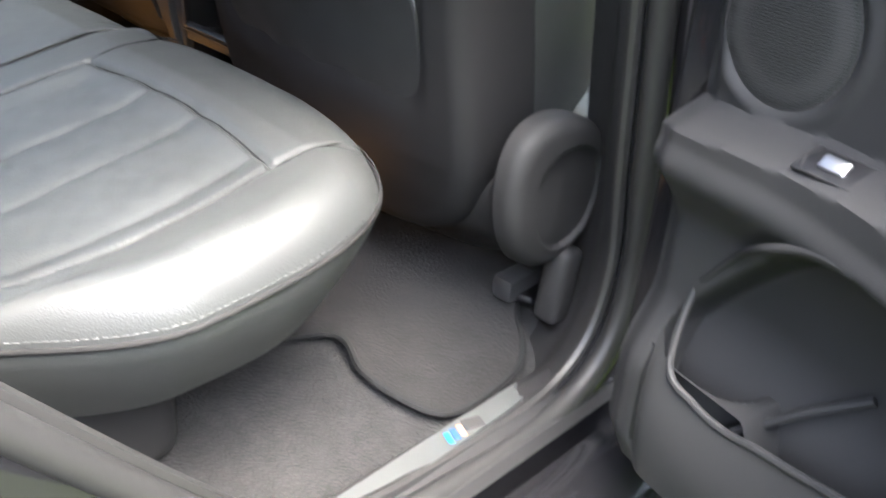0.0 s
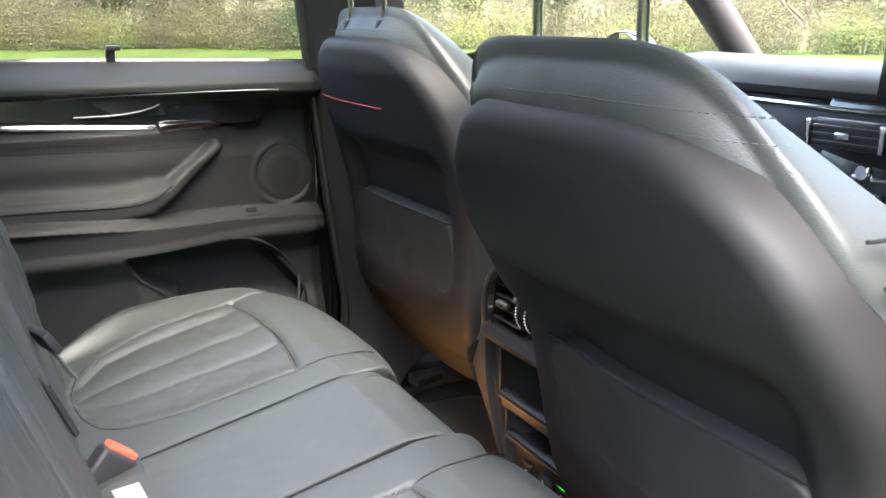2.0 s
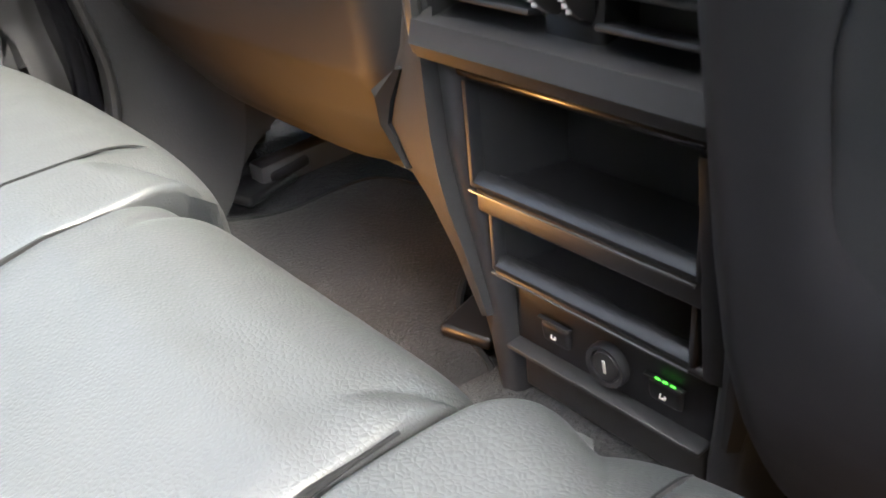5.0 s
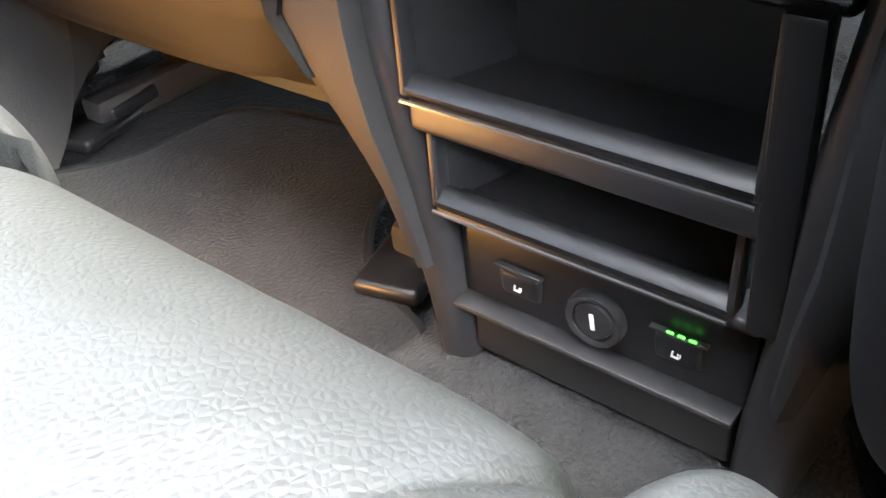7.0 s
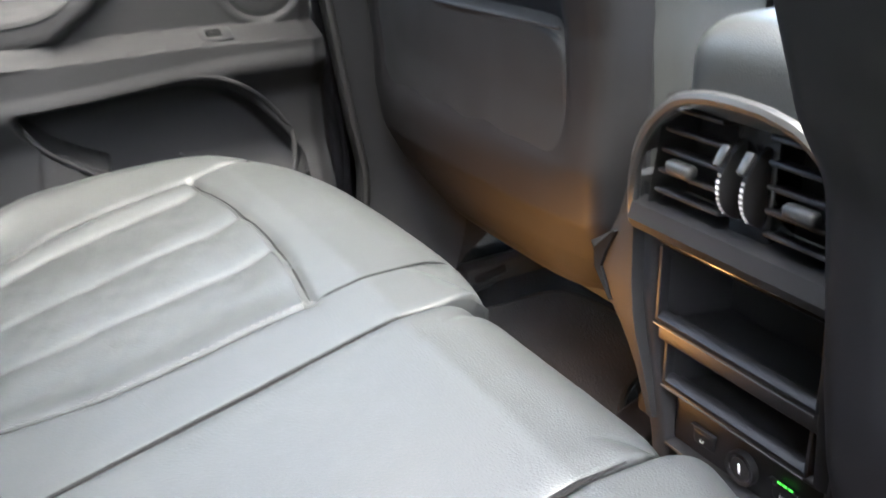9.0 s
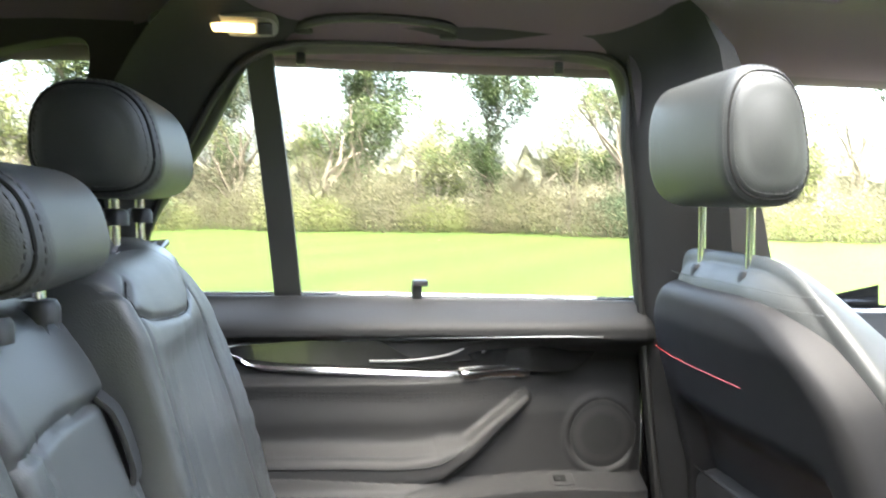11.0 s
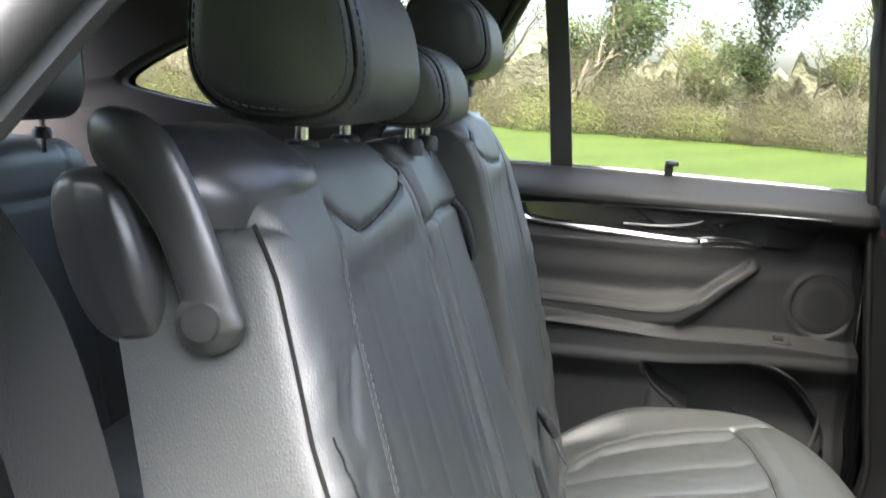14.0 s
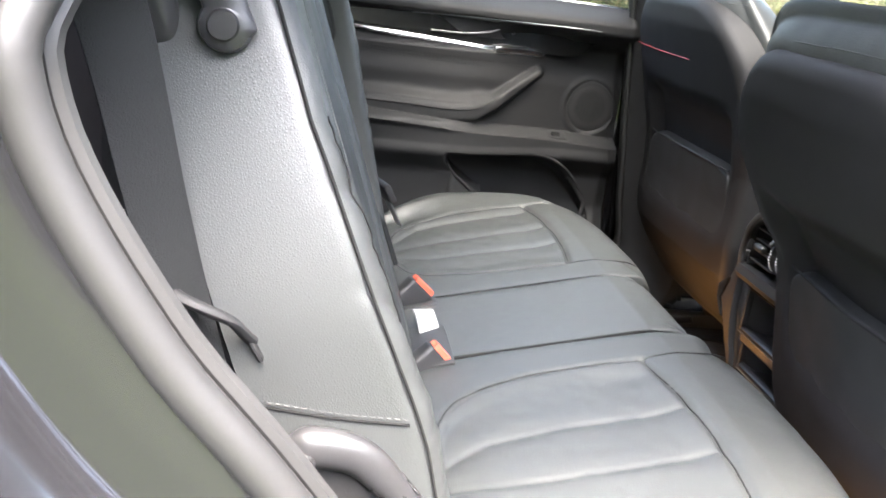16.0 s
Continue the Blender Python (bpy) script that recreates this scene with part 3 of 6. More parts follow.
# ---- cargo sides, rear pillars, tailgate ----
def rear_cabin():
    for sgn in (1, -1):
        w = thing("wall_cargo", "dark rear side wall of the cabin with a side window", "car wall", kind="structure", at=pose(-1.2, sgn * 0.75, 0.7))
        # side window outline in side view
        win = smooth_line([(-0.728, 1.628), (-0.758, 1.50), (-0.80, 1.37), (-0.90, 1.315), (-1.10, 1.32), (-1.30, 1.345), (-1.36, 1.37), (-1.25, 1.44), (-1.05, 1.525), (-0.90, 1.600), (-0.80, 1.632)], 90, closed=True)
        c = win.mean(0)
        out = []
        for p in win:
            d = (p - c) / np.linalg.norm(p - c)
            ts = [(((-0.66 if sgn > 0 else -0.72) if d[0] > 0 else -1.75) - c[0]) / d[0], ((1.70 if d[1] > 0 else 0.66) - c[1]) / d[1]]
            out.append(c + d * min(t for t in ts if t > 0))
        out = np.array(out)
        out[:, 0] = np.maximum(out[:, 0], -1.535 - 0.80 * np.clip(1.632 - out[:, 1], 0, 1))      # the wall ends at the sloping tailgate
        y_of = lambda q: sgn * (0.775 - 0.05 * np.clip((q[:, 1] - 1.3) / 0.4, 0, 1))
        rows = [np.c_[win[:, 0], y_of(win) + sgn * 0.03, win[:, 1]]]
        for k in (0.0, 0.05, 0.4, 1.0):
            q = win * (1 - k) + out * k
            rows.append(np.c_[q[:, 0], y_of(q) - sgn * 0.012 * (k > 0.01), q[:, 1]])
        part("wall_trim", grid_geo(rows, wrap_v=True), pillar_fabric, w)
        skin = [np.c_[(win * (1 - k) + out * k)[:, 0], y_of(win * (1 - k) + out * k) + sgn * 0.06, (win * (1 - k) + out * k)[:, 1]] for k in (0, 0.5, 1)]
        part("wall_skin", grid_geo(skin, wrap_v=True), paint_black, w)
        glass = np.c_[win[:, 0], y_of(win) + sgn * 0.025, win[:, 1]]
        g = part("side_glass", (glass, [list(range(90))]), clear_glass, w, "clear rear side window")
        g.visible_shadow = False
        # trim of the pillar between door and cargo window, carrying the belt
        P = []
        for z, x0, x1 in ((1.74, -0.47, -0.70), (1.66, -0.50, -0.702), (1.55, -0.60, -0.722), (1.45, -0.645, -0.75), (1.35, -0.69, -0.79), (1.25, -0.72, -0.88), (1.1, -0.70, -0.95), (0.9, -0.60, -1.0), (0.7, -0.42, -1.0)):
            P.append([(x0 + (x1 - x0) * u, sgn * (0.765 - 0.025 * math.sin(math.pi * u) - 0.09 * max(0, (z - 1.35))), z) for u in np.linspace(0, 1, 12)])
        part("pillar_trim", grid_geo(P[:6]), pillar_fabric, w, "dark fabric-covered pillar trim")
        part("pillar_foot", grid_geo(P[5:]), soft_plastic, w, "dark grained lower pillar trim")
    t = thing("wall_tailgate", "dark tailgate with the rear window", "tailgate", kind="structure", at=pose(-1.9, 0, 0.7))
    o = [(-1.53, 0.735, 1.632), (-1.53, -0.735, 1.632), (-1.83, -0.76, 1.26), (-1.83, 0.76, 1.26)]
    oo = [(-1.40, 0.86, 1.72), (-1.40, -0.86, 1.72), (-1.95, -0.90, 0.66), (-1.95, 0.90, 0.66)]
    I = []
    for k in range(4):
        a, b = np.array(o[k]), np.array(o[(k + 1) % 4])
        I += [a + (b - a) * s for s in np.linspace(0.04, 0.96, 16)]
    O = []
    for k in range(4):
        a, b = np.array(oo[k]), np.array(oo[(k + 1) % 4])
        O += [a + (b - a) * s for s in np.linspace(0, 15 / 16, 16)]
    I, O = np.array(I), np.array(O)
    part("gate_trim", grid_geo([I + (-0.02, 0, 0), I, I * .92 + O * .08 + (0.02, 0, 0), O], wrap_v=True), pillar_fabric, t)
    part("gate_skin", grid_geo([I + (-0.03, 0, 0), O + (-0.06, 0, 0.03)], wrap_v=True), paint_black, t)
    g = part("rear_glass", (I + (-0.02, 0, 0), [list(range(64))]), clear_glass, t, "clear rear window")
    g.visible_shadow = False


rear_cabin()


# ---- rear doors ----
ARM = [(-0.50, 1.000), (-0.36, 0.998), (-0.26, 0.995), (-0.20, 1.000), (-0.155, 1.022), (-0.11, 1.055), (-0.055, 1.095)]


def door_depth(x, z):
    """How far the inner trim of a rear door stands inboard of y = 0.80."""
    d = 0.035 + 0.055 * step(1.262 - z, 0, 0.05)                      # rounded shoulder under the glass
    d += -0.018 * step(z, 1.128, 1.142) * step(1.205 - z, 0.0, 0.012) * step(x, -0.56, -0.50) * step(0.03 - x, 0.0, 0.06)   # trim recess
    d += 0.012 * step(1.115 - z, 0, 0.05)
    d -= 0.006 * np.exp(-((z - 1.055) / 0.04) ** 2) * step(-0.02 - x, 0, 0.1)    # flat panel above the armrest
    a = away(x, z, ARM)
    over = z - np.interp(x, [p[0] for p in ARM], [p[1] for p in ARM])
    pull = step(x, -0.21, -0.15)                                       # the pad turns into a slim pull towards the front
    wide = (0.024 + 0.010 * step(over, -0.01, 0.02)) * (1 - pull) + (0.0165 - 0.006 * step(x, -0.15, -0.05)) * pull
    d += (0.028 - 0.008 * pull * step(x, -0.15, -0.04)) * np.exp(-(a / wide) ** 4)      # armrest and pull
    d += -0.004 * np.exp(-((over - 0.022) / 0.0035) ** 2) * (1 - step(x, -0.26, -0.17)) * step(x, -0.52, -0.46)   # crease on top of the pad
    edge = 0.978 - 0.063 * (x + 0.2)
    d += 0.042 * np.clip((edge + 0.003 - z) / 0.018, 0, 1) * step(z, 0.86, 0.930)   # long sloping ledge
    lower = step(0.935 - z, 0, 0.03)
    d += 0.012 * lower
    # map pocket: a deep hollow behind its own front wall
    px = step(x, -0.260 + 0.10 * np.clip((0.92 - z) / 0.1, 0, 1) ** 2, -0.246 + 0.10 * np.clip((0.92 - z) / 0.1, 0, 1) ** 2) * step(0.118 - x, 0, 0.012)
    d -= (0.070 - 0.035 * step(x, -0.20, 0.04)) * px * step(0.918 - 0.10 * np.clip((x + 0.06) / 0.15, 0, 1.3) ** 2 - z, 0, 0.022) * step(z, 0.64, 0.66)
    d -= 0.02 * step(0.66 - z, 0, 0.06)
    d -= 0.078 * step(x, -0.26, 0.05) * (0.65 + 0.35 * step(z, 0.72, 0.80)) * step(1.20 - z, 0, 0.05)   # the front part lies further out
    d -= 0.012 * step(x, 0.13, 0.155)
    d -= 0.05 * step(-x - 0.56 + 0.6 * np.clip(0.95 - z, 0, 1), 0.0, 0.06)
    s = np.hypot(x - 0.084, z - 1.027)
    d += 0.003 * np.exp(-((s - 0.064) / 0.006) ** 2) - 0.004 * (1 - step(s, 0.052, 0.060))                   # rim of the loudspeaker
    return d


def rear_door(sgn, state):
    d = thing("rear_door", f"{state} rear car door with black trim, chrome strip and armrest", "car door", "rear doors", at=pose(0.30, sgn * 0.80, 0.62))
    mir = lambda g: mirrored(g, sgn)
    low = lambda x: 0.615 + 0.62 * np.clip(-x - 0.25, 0, 1) ** 1.15     # lower edge follows the wheel arch
    xs = np.linspace(-0.645, 0.155, 250)
    vs = np.linspace(0, 1, 230)
    X, V = np.meshgrid(xs, vs, indexing="ij")
    Z = low(X) + (1.257 - 0.016 * np.clip(X + 0.3, 0, 1) - low(X)) * V
    Y = 0.80 - door_depth(X, Z)
    part("trim_panel", mir(grid_geo(np.stack([X, Y, Z], -1))), soft_plastic, d, "dark grey soft door trim")
    # outer skin
    xo = np.linspace(-0.66, 0.185, 40)
    X, V = np.meshgrid(xo, np.linspace(0, 1, 24), indexing="ij")
    Z = low(X) - 0.03 + (1.243 - low(X) + 0.03) * V
    Y = 0.895 - 0.03 * ((Z - 0.9) / 0.35) ** 2
    part("outer_skin", mir(grid_geo(np.stack([X, Y, Z], -1))), paint_black, d, "glossy black outer door sheet")
    # the edge between skin and trim
    zz = np.linspace(low(0.155), 1.262, 30)
    edge = grid_geo([[(0.155, 0.80 - float(door_depth(np.array(0.155), np.array(z))), z) for z in zz], [(0.165, 0.82, z) for z in zz], [(0.185, 0.89, z) for z in zz]])
    xe = np.linspace(-0.645, 0.155, 60)
    foot = grid_geo([[(x, 0.80 - float(door_depth(np.array(x), np.array(low(x)))), low(x)) for x in xe], [(x, 0.84, low(x) - 0.02) for x in xe], [(x, 0.89, low(x) - 0.03) for x in xe]])
    part("door_edge", mir(joined(edge, foot)), paint_black, d, "black painted door edge")
    part("front_end", mir(box((0.055, 0.085, 0.62), 0.012, 3, at=(0.182, 0.848, 0.94))), paint_black, d, "black painted front end of the door")
    # window frame, divider and glass
    rail = smooth_line([(0.165, 0.80, 1.26), (0.150, 0.79, 1.42), (0.125, 0.775, 1.55), (0.095, 0.768, 1.632), (0.05, 0.766, 1.652), (-0.15, 0.765, 1.657), (-0.40, 0.765, 1.653),
                        (-0.49, 0.766, 1.646), (-0.515, 0.768, 1.626), (-0.575, 0.777, 1.51), (-0.655, 0.79, 1.385), (-0.675, 0.80, 1.31), (-0.665, 0.805, 1.262)], 90)
    part("window_frame", mir(tube(rail, 0.017, 10, up=(0, 1, 0), flat=1.5)), rubber, d, "black window frame")
    div = [(-0.438, 0.803, 1.255), (-0.458, 0.786, 1.44), (-0.484, 0.766, 1.635)]
    part("window_divider", mir(ribbon(smooth_line(div, 12), (1, 0, 0), 0.043, 0.016)), hard_plastic, d, "black upright window divider")
    g1 = [(0.150, 0.80, 1.25), (-0.44, 0.803, 1.25), (-0.484, 0.768, 1.64), (0.095, 0.768, 1.64)]
    g2 = [(-0.44, 0.803, 1.25), (-0.67, 0.803, 1.25), (-0.655, 0.79, 1.385), (-0.515, 0.769, 1.62), (-0.484, 0.768, 1.64)]
    for q in (g1, g2):
        g = part("pane", mir((np.array(q), [list(range(len(q)))])), clear_glass, d, "clear window pane")
        g.visible_shadow = False
    sill_line = [(x, 0.792, 1.254 - 0.018 * max(0, x + 0.3)) for x in np.linspace(-0.66, 0.165, 30)]
    part("glass_seal", mir(tube([(x, y - 0.004, z - 0.001) for x, y, z in sill_line], 0.006, 6)), rubber, d)
    part("bright_strip", mir(tube([(x, y + 0.022, z + 0.004) for x, y, z in sill_line], 0.0045, 6)), chrome, d, "bright metal strip under the glass")
    part("blind_hook", mir(joined(box((0.016, 0.014, 0.034), 0.003, at=(-0.232, 0.778, 1.266)), box((0.024, 0.022, 0.010), 0.003, at=(-0.227, 0.772, 1.281)))), hard_plastic, d, "black hook for a sun blind")
    for x in (-0.42, -0.01):
        part("blind_catch", mir(box((0.014, 0.012, 0.020), 0.003, at=(x, 0.758, 1.630))), hard_plastic, d)
    # decorative strips
    y_at = lambda x, z: 0.80 - float(door_depth(np.array(x), np.array(z)))
    up = smooth_line([(-0.545, 1.186), (-0.45, 1.191), (-0.25, 1.199), (-0.02, 1.202), (0.06, 1.201)], 40)
    part("trim_line", mir(tube([(x, y_at(x, z) - 0.001, z) for x, z in up], 0.0014, 6)), brushed, d, "thin bright trim line")
    lo = smooth_line([(-0.535, 1.180), (-0.515, 1.170), (-0.49, 1.157), (-0.45, 1.152), (-0.33, 1.146), (-0.17, 1.137)], 50)
    part("trim_strip", mir(tube([(x, y_at(x, z) - 0.002, z) for x, z in lo], np.linspace(0.0045, 0.0072, 50), 8, up=(0, 1, 0))), chrome, d, "bright chrome trim strip")
    hl = smooth_line([(-0.165, 1.137), (-0.11, 1.138), (-0.07, 1.136), (-0.045, 1.133)], 16)
    part("door_handle", mir(tube([(x, y_at(x, z) - 0.010, z) for x, z in hl], [0.0085] + [0.0105] * 11 + [0.009, 0.008, 0.006, 0.004], 10, up=(0, 1, 0), flat=0.8)), chrome, d, "satin chrome inner door handle")
    deco = [(-0.53, 1.185), (-0.30, 1.1995), (0.05, 1.203), (0.088, 1.200), (0.066, 1.172), (0.040, 1.146), (0.015, 1.138), (-0.03, 1.136), (-0.17, 1.146), (-0.33, 1.155), (-0.48, 1.165)]
    ring = smooth_line(deco, 80, closed=True)
    part("gloss_inlay", mir((np.array([(x, y_at(x, 1.17) - 0.002, z) for x, z in ring]), [list(range(80))])), gloss_black, d, "glossy black inlay")
    for a in ([(-0.31, 1.163), (-0.24, 1.164), (-0.18, 1.172), (-0.15, 1.186)], [(-0.17, 1.191), (-0.10, 1.193), (-0.05, 1.196)], [(-0.13, 1.172), (-0.09, 1.184), (-0.02, 1.190)]):
        ln = smooth_line(a, 14)
        part("inlay_line", mir(tube([(x, y_at(x, 1.17) - 0.004, z) for x, z in ln], 0.0022, 6)), satin_trim, d)
    for k in range(3):
        z0 = 1.122 - 0.006 * k
        part("stitch_row", mir(stitches([(x, y_at(x, z0 - 0.03 * (x + 0.5)) - 0.0006, z0 - 0.03 * (x + 0.5)) for x in np.linspace(-0.50, 0.02, 30)], (0, -1, 0), 0.005, 0.004, 0.0007)), piping_mat, d)
    # armrest pad seam, switch, loudspeaker
    part("armrest_seam", mir(tube([(x, y_at(x, z + 0.012) - 0.001, z + 0.012) for x, z in smooth_line(ARM[:5], 30)], 0.0016, 5)), piping_mat, d)
    sw = Matrix.Translation((0.0, y_at(0.0, 0.9595) - 0.0005, 0.960)) @ pose(0, 0, 0, 24, 0, 0)
    part("switch_frame", mir(moved(box((0.058, 0.028, 0.003), 0.003, 3), sw)), lip_plastic if sgn < 0 else soft_plastic, d)
    if sgn < 0:
        part("switch_rim", mir(moved(tube([(sx * 0.028, sy * 0.013, 0.0012) for sx, sy in ((-1.12, 0), (-0.8, -1), (0.8, -1), (1, 0), (0.8, 1), (-0.8, 1))], 0.0011, 6, closed=True), sw)), soft_plastic, d)
    # near rocker in steel; the far one has its shade put into the colour
    part("window_switch", mir(moved(box((0.020, 0.012, 0.004), 0.0015, 3, at=(0.005, 0, 0.0025), turn=(16, 0, 0)), sw)), steel if sgn < 0 else seam_dark, d, "rocker switch")
    # small chrome bits stand in for glints of light on the far rocker
    if sgn > 0:
        part("switch_glint", mir(moved(joined(box((0.0015, 0.003, 0.001), 0.0003, 1, at=(0.002, 0, 0.005)), box((0.001, 0.002, 0.001), 0.0003, 1, at=(-0.003, 0.001, 0.005))), sw)), chrome, d)
    sp = Matrix.Translation((0.084, y_at(0.084, 1.027) - 0.0005, 1.027)) @ pose(0, 0, 0, 90, 0, 0)
    part("speaker_grille", mir(moved(revolve([(0.0005, 0.006), (0.03, 0.0055), (0.05, 0.004), (0.0585, 0.001), (0.059, -0.002)], 40), sp)), grille_mat, d, "round perforated loudspeaker grille")
    part("speaker_ring", mir(moved(tube([(0.0605 * math.cos(a), 0.0605 * math.sin(a), -0.001) for a in np.linspace(0, 2 * np.pi, 49)[:-1]], 0.0018, 6, closed=True), sp)), hard_plastic, d)
    # lip of the map pocket
    rim = lambda x: np.interp(x, [-0.262, -0.240, -0.18, -0.10, -0.04, 0.02, 0.064, 0.090, 0.104, 0.110], [0.918, 0.875, 0.822, 0.768, 0.748, 0.735, 0.739, 0.758, 0.785, 0.815])
    y_rim = lambda x: 0.684 + 0.049 * float(step(np.array(x), -0.26, 0.0)) + 0.010 * float(step(np.array(x), 0.09, 0.12)) + 0.022 * float(step(np.array(-x), 0.225, 0.262))
    lipl = [(x, y_rim(x), float(rim(x))) for x in np.linspace(-0.262, 0.100, 70)]
    arch = [(x, y_at(x, z + 0.014) + 0.001, z) for x, z in ((0.104, 0.806), (0.092, 0.828), (0.066, 0.862), (0.030, 0.892), (-0.012, 0.912), (-0.06, 0.920))]
    part("pocket_lip", mir(tube(smooth_line(lipl[::6] + arch, 90), 0.0035, 8)), soft_plastic, d, "rim of the door pocket")
    part("pocket_front", mir(grid_geo([[(x, y_rim(x) - 0.010 * math.sin(math.pi * k / 11), 0.63 + (float(rim(x)) - 0.63) * k / 11) for k in range(12)] for x in np.linspace(-0.262, 0.104, 60)])), soft_plastic, d)
    # moulded tray with a rounded bottle hollow, and the ridge that ends it
    X, F = np.meshgrid(np.linspace(-0.10, 0.118, 80), np.linspace(0, 1, 40), indexing="ij")
    front = np.array([y_rim(x) for x in X[:, 0]])[:, None] + 0.002
    Y = front + (0.83 - front) * F
    r = (np.abs(X - 0.070) / 0.046) ** 3 + (np.abs(Y - 0.780) / 0.040) ** 3
    part("bottle_tray", mir(grid_geo(np.stack([X, Y, 0.752 - 0.050 * (1 - step(r, 0.55, 1.15)) - 0.085 * step(-X, -0.012, 0.03)], -1))), soft_plastic, d, "moulded bottle tray in the door pocket")
    part("tray_ridge", mir(tube(smooth_line([(0.022, 0.745, 0.728), (0.004, 0.760, 0.745), (-0.020, 0.770, 0.770), (-0.055, 0.785, 0.800)], 16), 0.004, 8)), soft_plastic, d)
    return d


rear_door(1, "closed")
right_door = rear_door(-1, "wide open")
right_door.matrix_basis = Matrix.Translation((DOOR_HINGE[0], DOOR_HINGE[1], 0)) @ pose(0, 0, 0, 0, 0, DOOR_TURN) @ Matrix.Translation((-DOOR_HINGE[0], -DOOR_HINGE[1], 0)) @ right_door.matrix_basis


# ---- rear bench ----
def bench_cushion(sgn):
    """One outer seat of the rear bench: cushion with pleated insert, seams, piping and stitching."""
    inn, out = (0.118, 0.664) if sgn > 0 else (0.102, 0.664)
    yc, hu = (inn + out) / 2, (out - inn) / 2
    xc, hv = -0.215, 0.258
    t = thing("rear_seat", "black leather outer rear seat with pleated cushion and backrest", "car seat", "rear seats", at=pose(xc, sgn * yc, 0.58))
    yi, yo = (0.193, 0.545) if sgn > 0 else (0.177, 0.550)
    front = [(y, -0.100 + 0.014 * (1 - ((y - (yi + yo) / 2) / ((yo - yi) / 2)) ** 2)) for y in np.linspace(yi, yo, 15)]
    # the insert narrows towards the backrest and closes in a round end
    sides = [[(yi, -0.097), (yi, -0.19), (yi + 0.006, -0.26), (yi + 0.028, -0.325), (yi + 0.06, -0.358), (yi + 0.12, -0.378), (yi + 0.20, -0.385)],
             [(yo, -0.097), (yo + 0.006, -0.18), (yo, -0.255), (yo - 0.022, -0.32), (yo - 0.06, -0.362), (yo - 0.11, -0.380), (yi + 0.20, -0.385)]]
    inner = lambda x: np.interp(x, [p[1] for p in sides[0][::-1]], [p[0] for p in sides[0][::-1]])
    outer = lambda x: np.interp(x, [p[1] for p in sides[1][::-1]], [p[0] for p in sides[1][::-1]])
    tails = [[(yi, -0.097), (yi - 0.004, 0.0), (yi - 0.008, 0.05)], [(yo, -0.097), (yo + 0.006, -0.03), (yo + 0.012, 0.05)]]
    pleats = [[(float(inner(x) + (outer(x) - inner(x)) * f), x) for x in (-0.375, -0.32, -0.26, -0.20, -0.115 + 0.02 * math.sin(math.pi * f))] for f in (0.34, 0.60, 0.90)]

    def height(u, v):
        y, x = u + yc, v + xc
        z = 0.853 - 0.22 * np.clip(-0.06 - x, 0, 1) - 0.006 * step(-x, 0.25, 0.45)
        inside = step(y - inner(x), 0, 0.045) * step(outer(x) - y, 0, 0.045) * step(-0.085 - x, 0, 0.04)
        z = z - 0.006 * inside + (0.006 + 0.13 * np.clip(-0.06 - x, 0, 1)) * step(y, yo - 0.005, 0.652) - 0.0016 * np.clip((inn + 0.02 - y) / 0.02, 0, 1) ** 2
        for line, w, dep in ((front, 0.0032, 0.0045), (sides[0], 0.004, 0.0024), (sides[1], 0.004, 0.0030), (tails[1], 0.004, 0.0035)):
            z = z + groove(y, x, line, w, dep) + groove(y, x, line, 0.013, dep * 0.18)
        for p in pleats:
            z = z + groove(y, x, p, 0.004, 0.0022) + groove(y, x, p, 0.016, 0.003)
        wr = lattice_noise(y, x, 26, 3 + sgn) * 0.0022 + lattice_noise(y, x, 60, 7 + sgn) * 0.0010
        return z + wr * (0.35 + inside)

    def place(u, v, h):
        y, x = u + yc, v + xc
        return x + 0.018 * step(x, -0.20, 0.03) * (1 - step(y, 0.30, 0.62)), sgn * (y - 0.07 * step(-x, 0.24, 0.42) * step(y, 0.50, 0.66)), h

    c = part("cushion", pad(hu, hv, (0.0036, 0.058, 0.03, 0.060), height, place, 0.042, corner=(8, 2.8), n=(190, 180), dense=1.35, taper=0.06), leather, t)
    # piping round the outer edge
    a = np.linspace(-0.62 * np.pi, 0.5 * np.pi, 70)
    e = 2.8
    cs, sn = np.cos(a), np.sin(a)
    px = np.abs(sn) ** (2 / e) * np.sign(sn) * (hv + 0.001) + xc
    py = np.abs(cs) ** (2 / e) * np.sign(cs) * (hu + 0.001) + yc
    keep = py > inn + 0.01
    line = np.stack([px + 0.018 * step(px, -0.20, 0.03) * (1 - step(py, 0.30, 0.62)), sgn * (py - 0.07 * step(-px, 0.24, 0.42) * step(py, 0.50, 0.66)), 0.806 - 0.09 * np.clip(-0.06 - px, 0, 1)], 1)[keep]
    part("piping", tube(line, 0.0026, 8), piping_mat, c, "black leather piping")
    part("edge_stitching", stitches(line + (0, 0, 0.008), (0, 0, 1), 0.004, 0.003, 0.0006), thread_mat, c)
    over = lambda q: 0.060 * (1 - math.sqrt(1 - min(max((0.060 - (hv - q + xc)) / 0.060, 0), 1) ** 2))
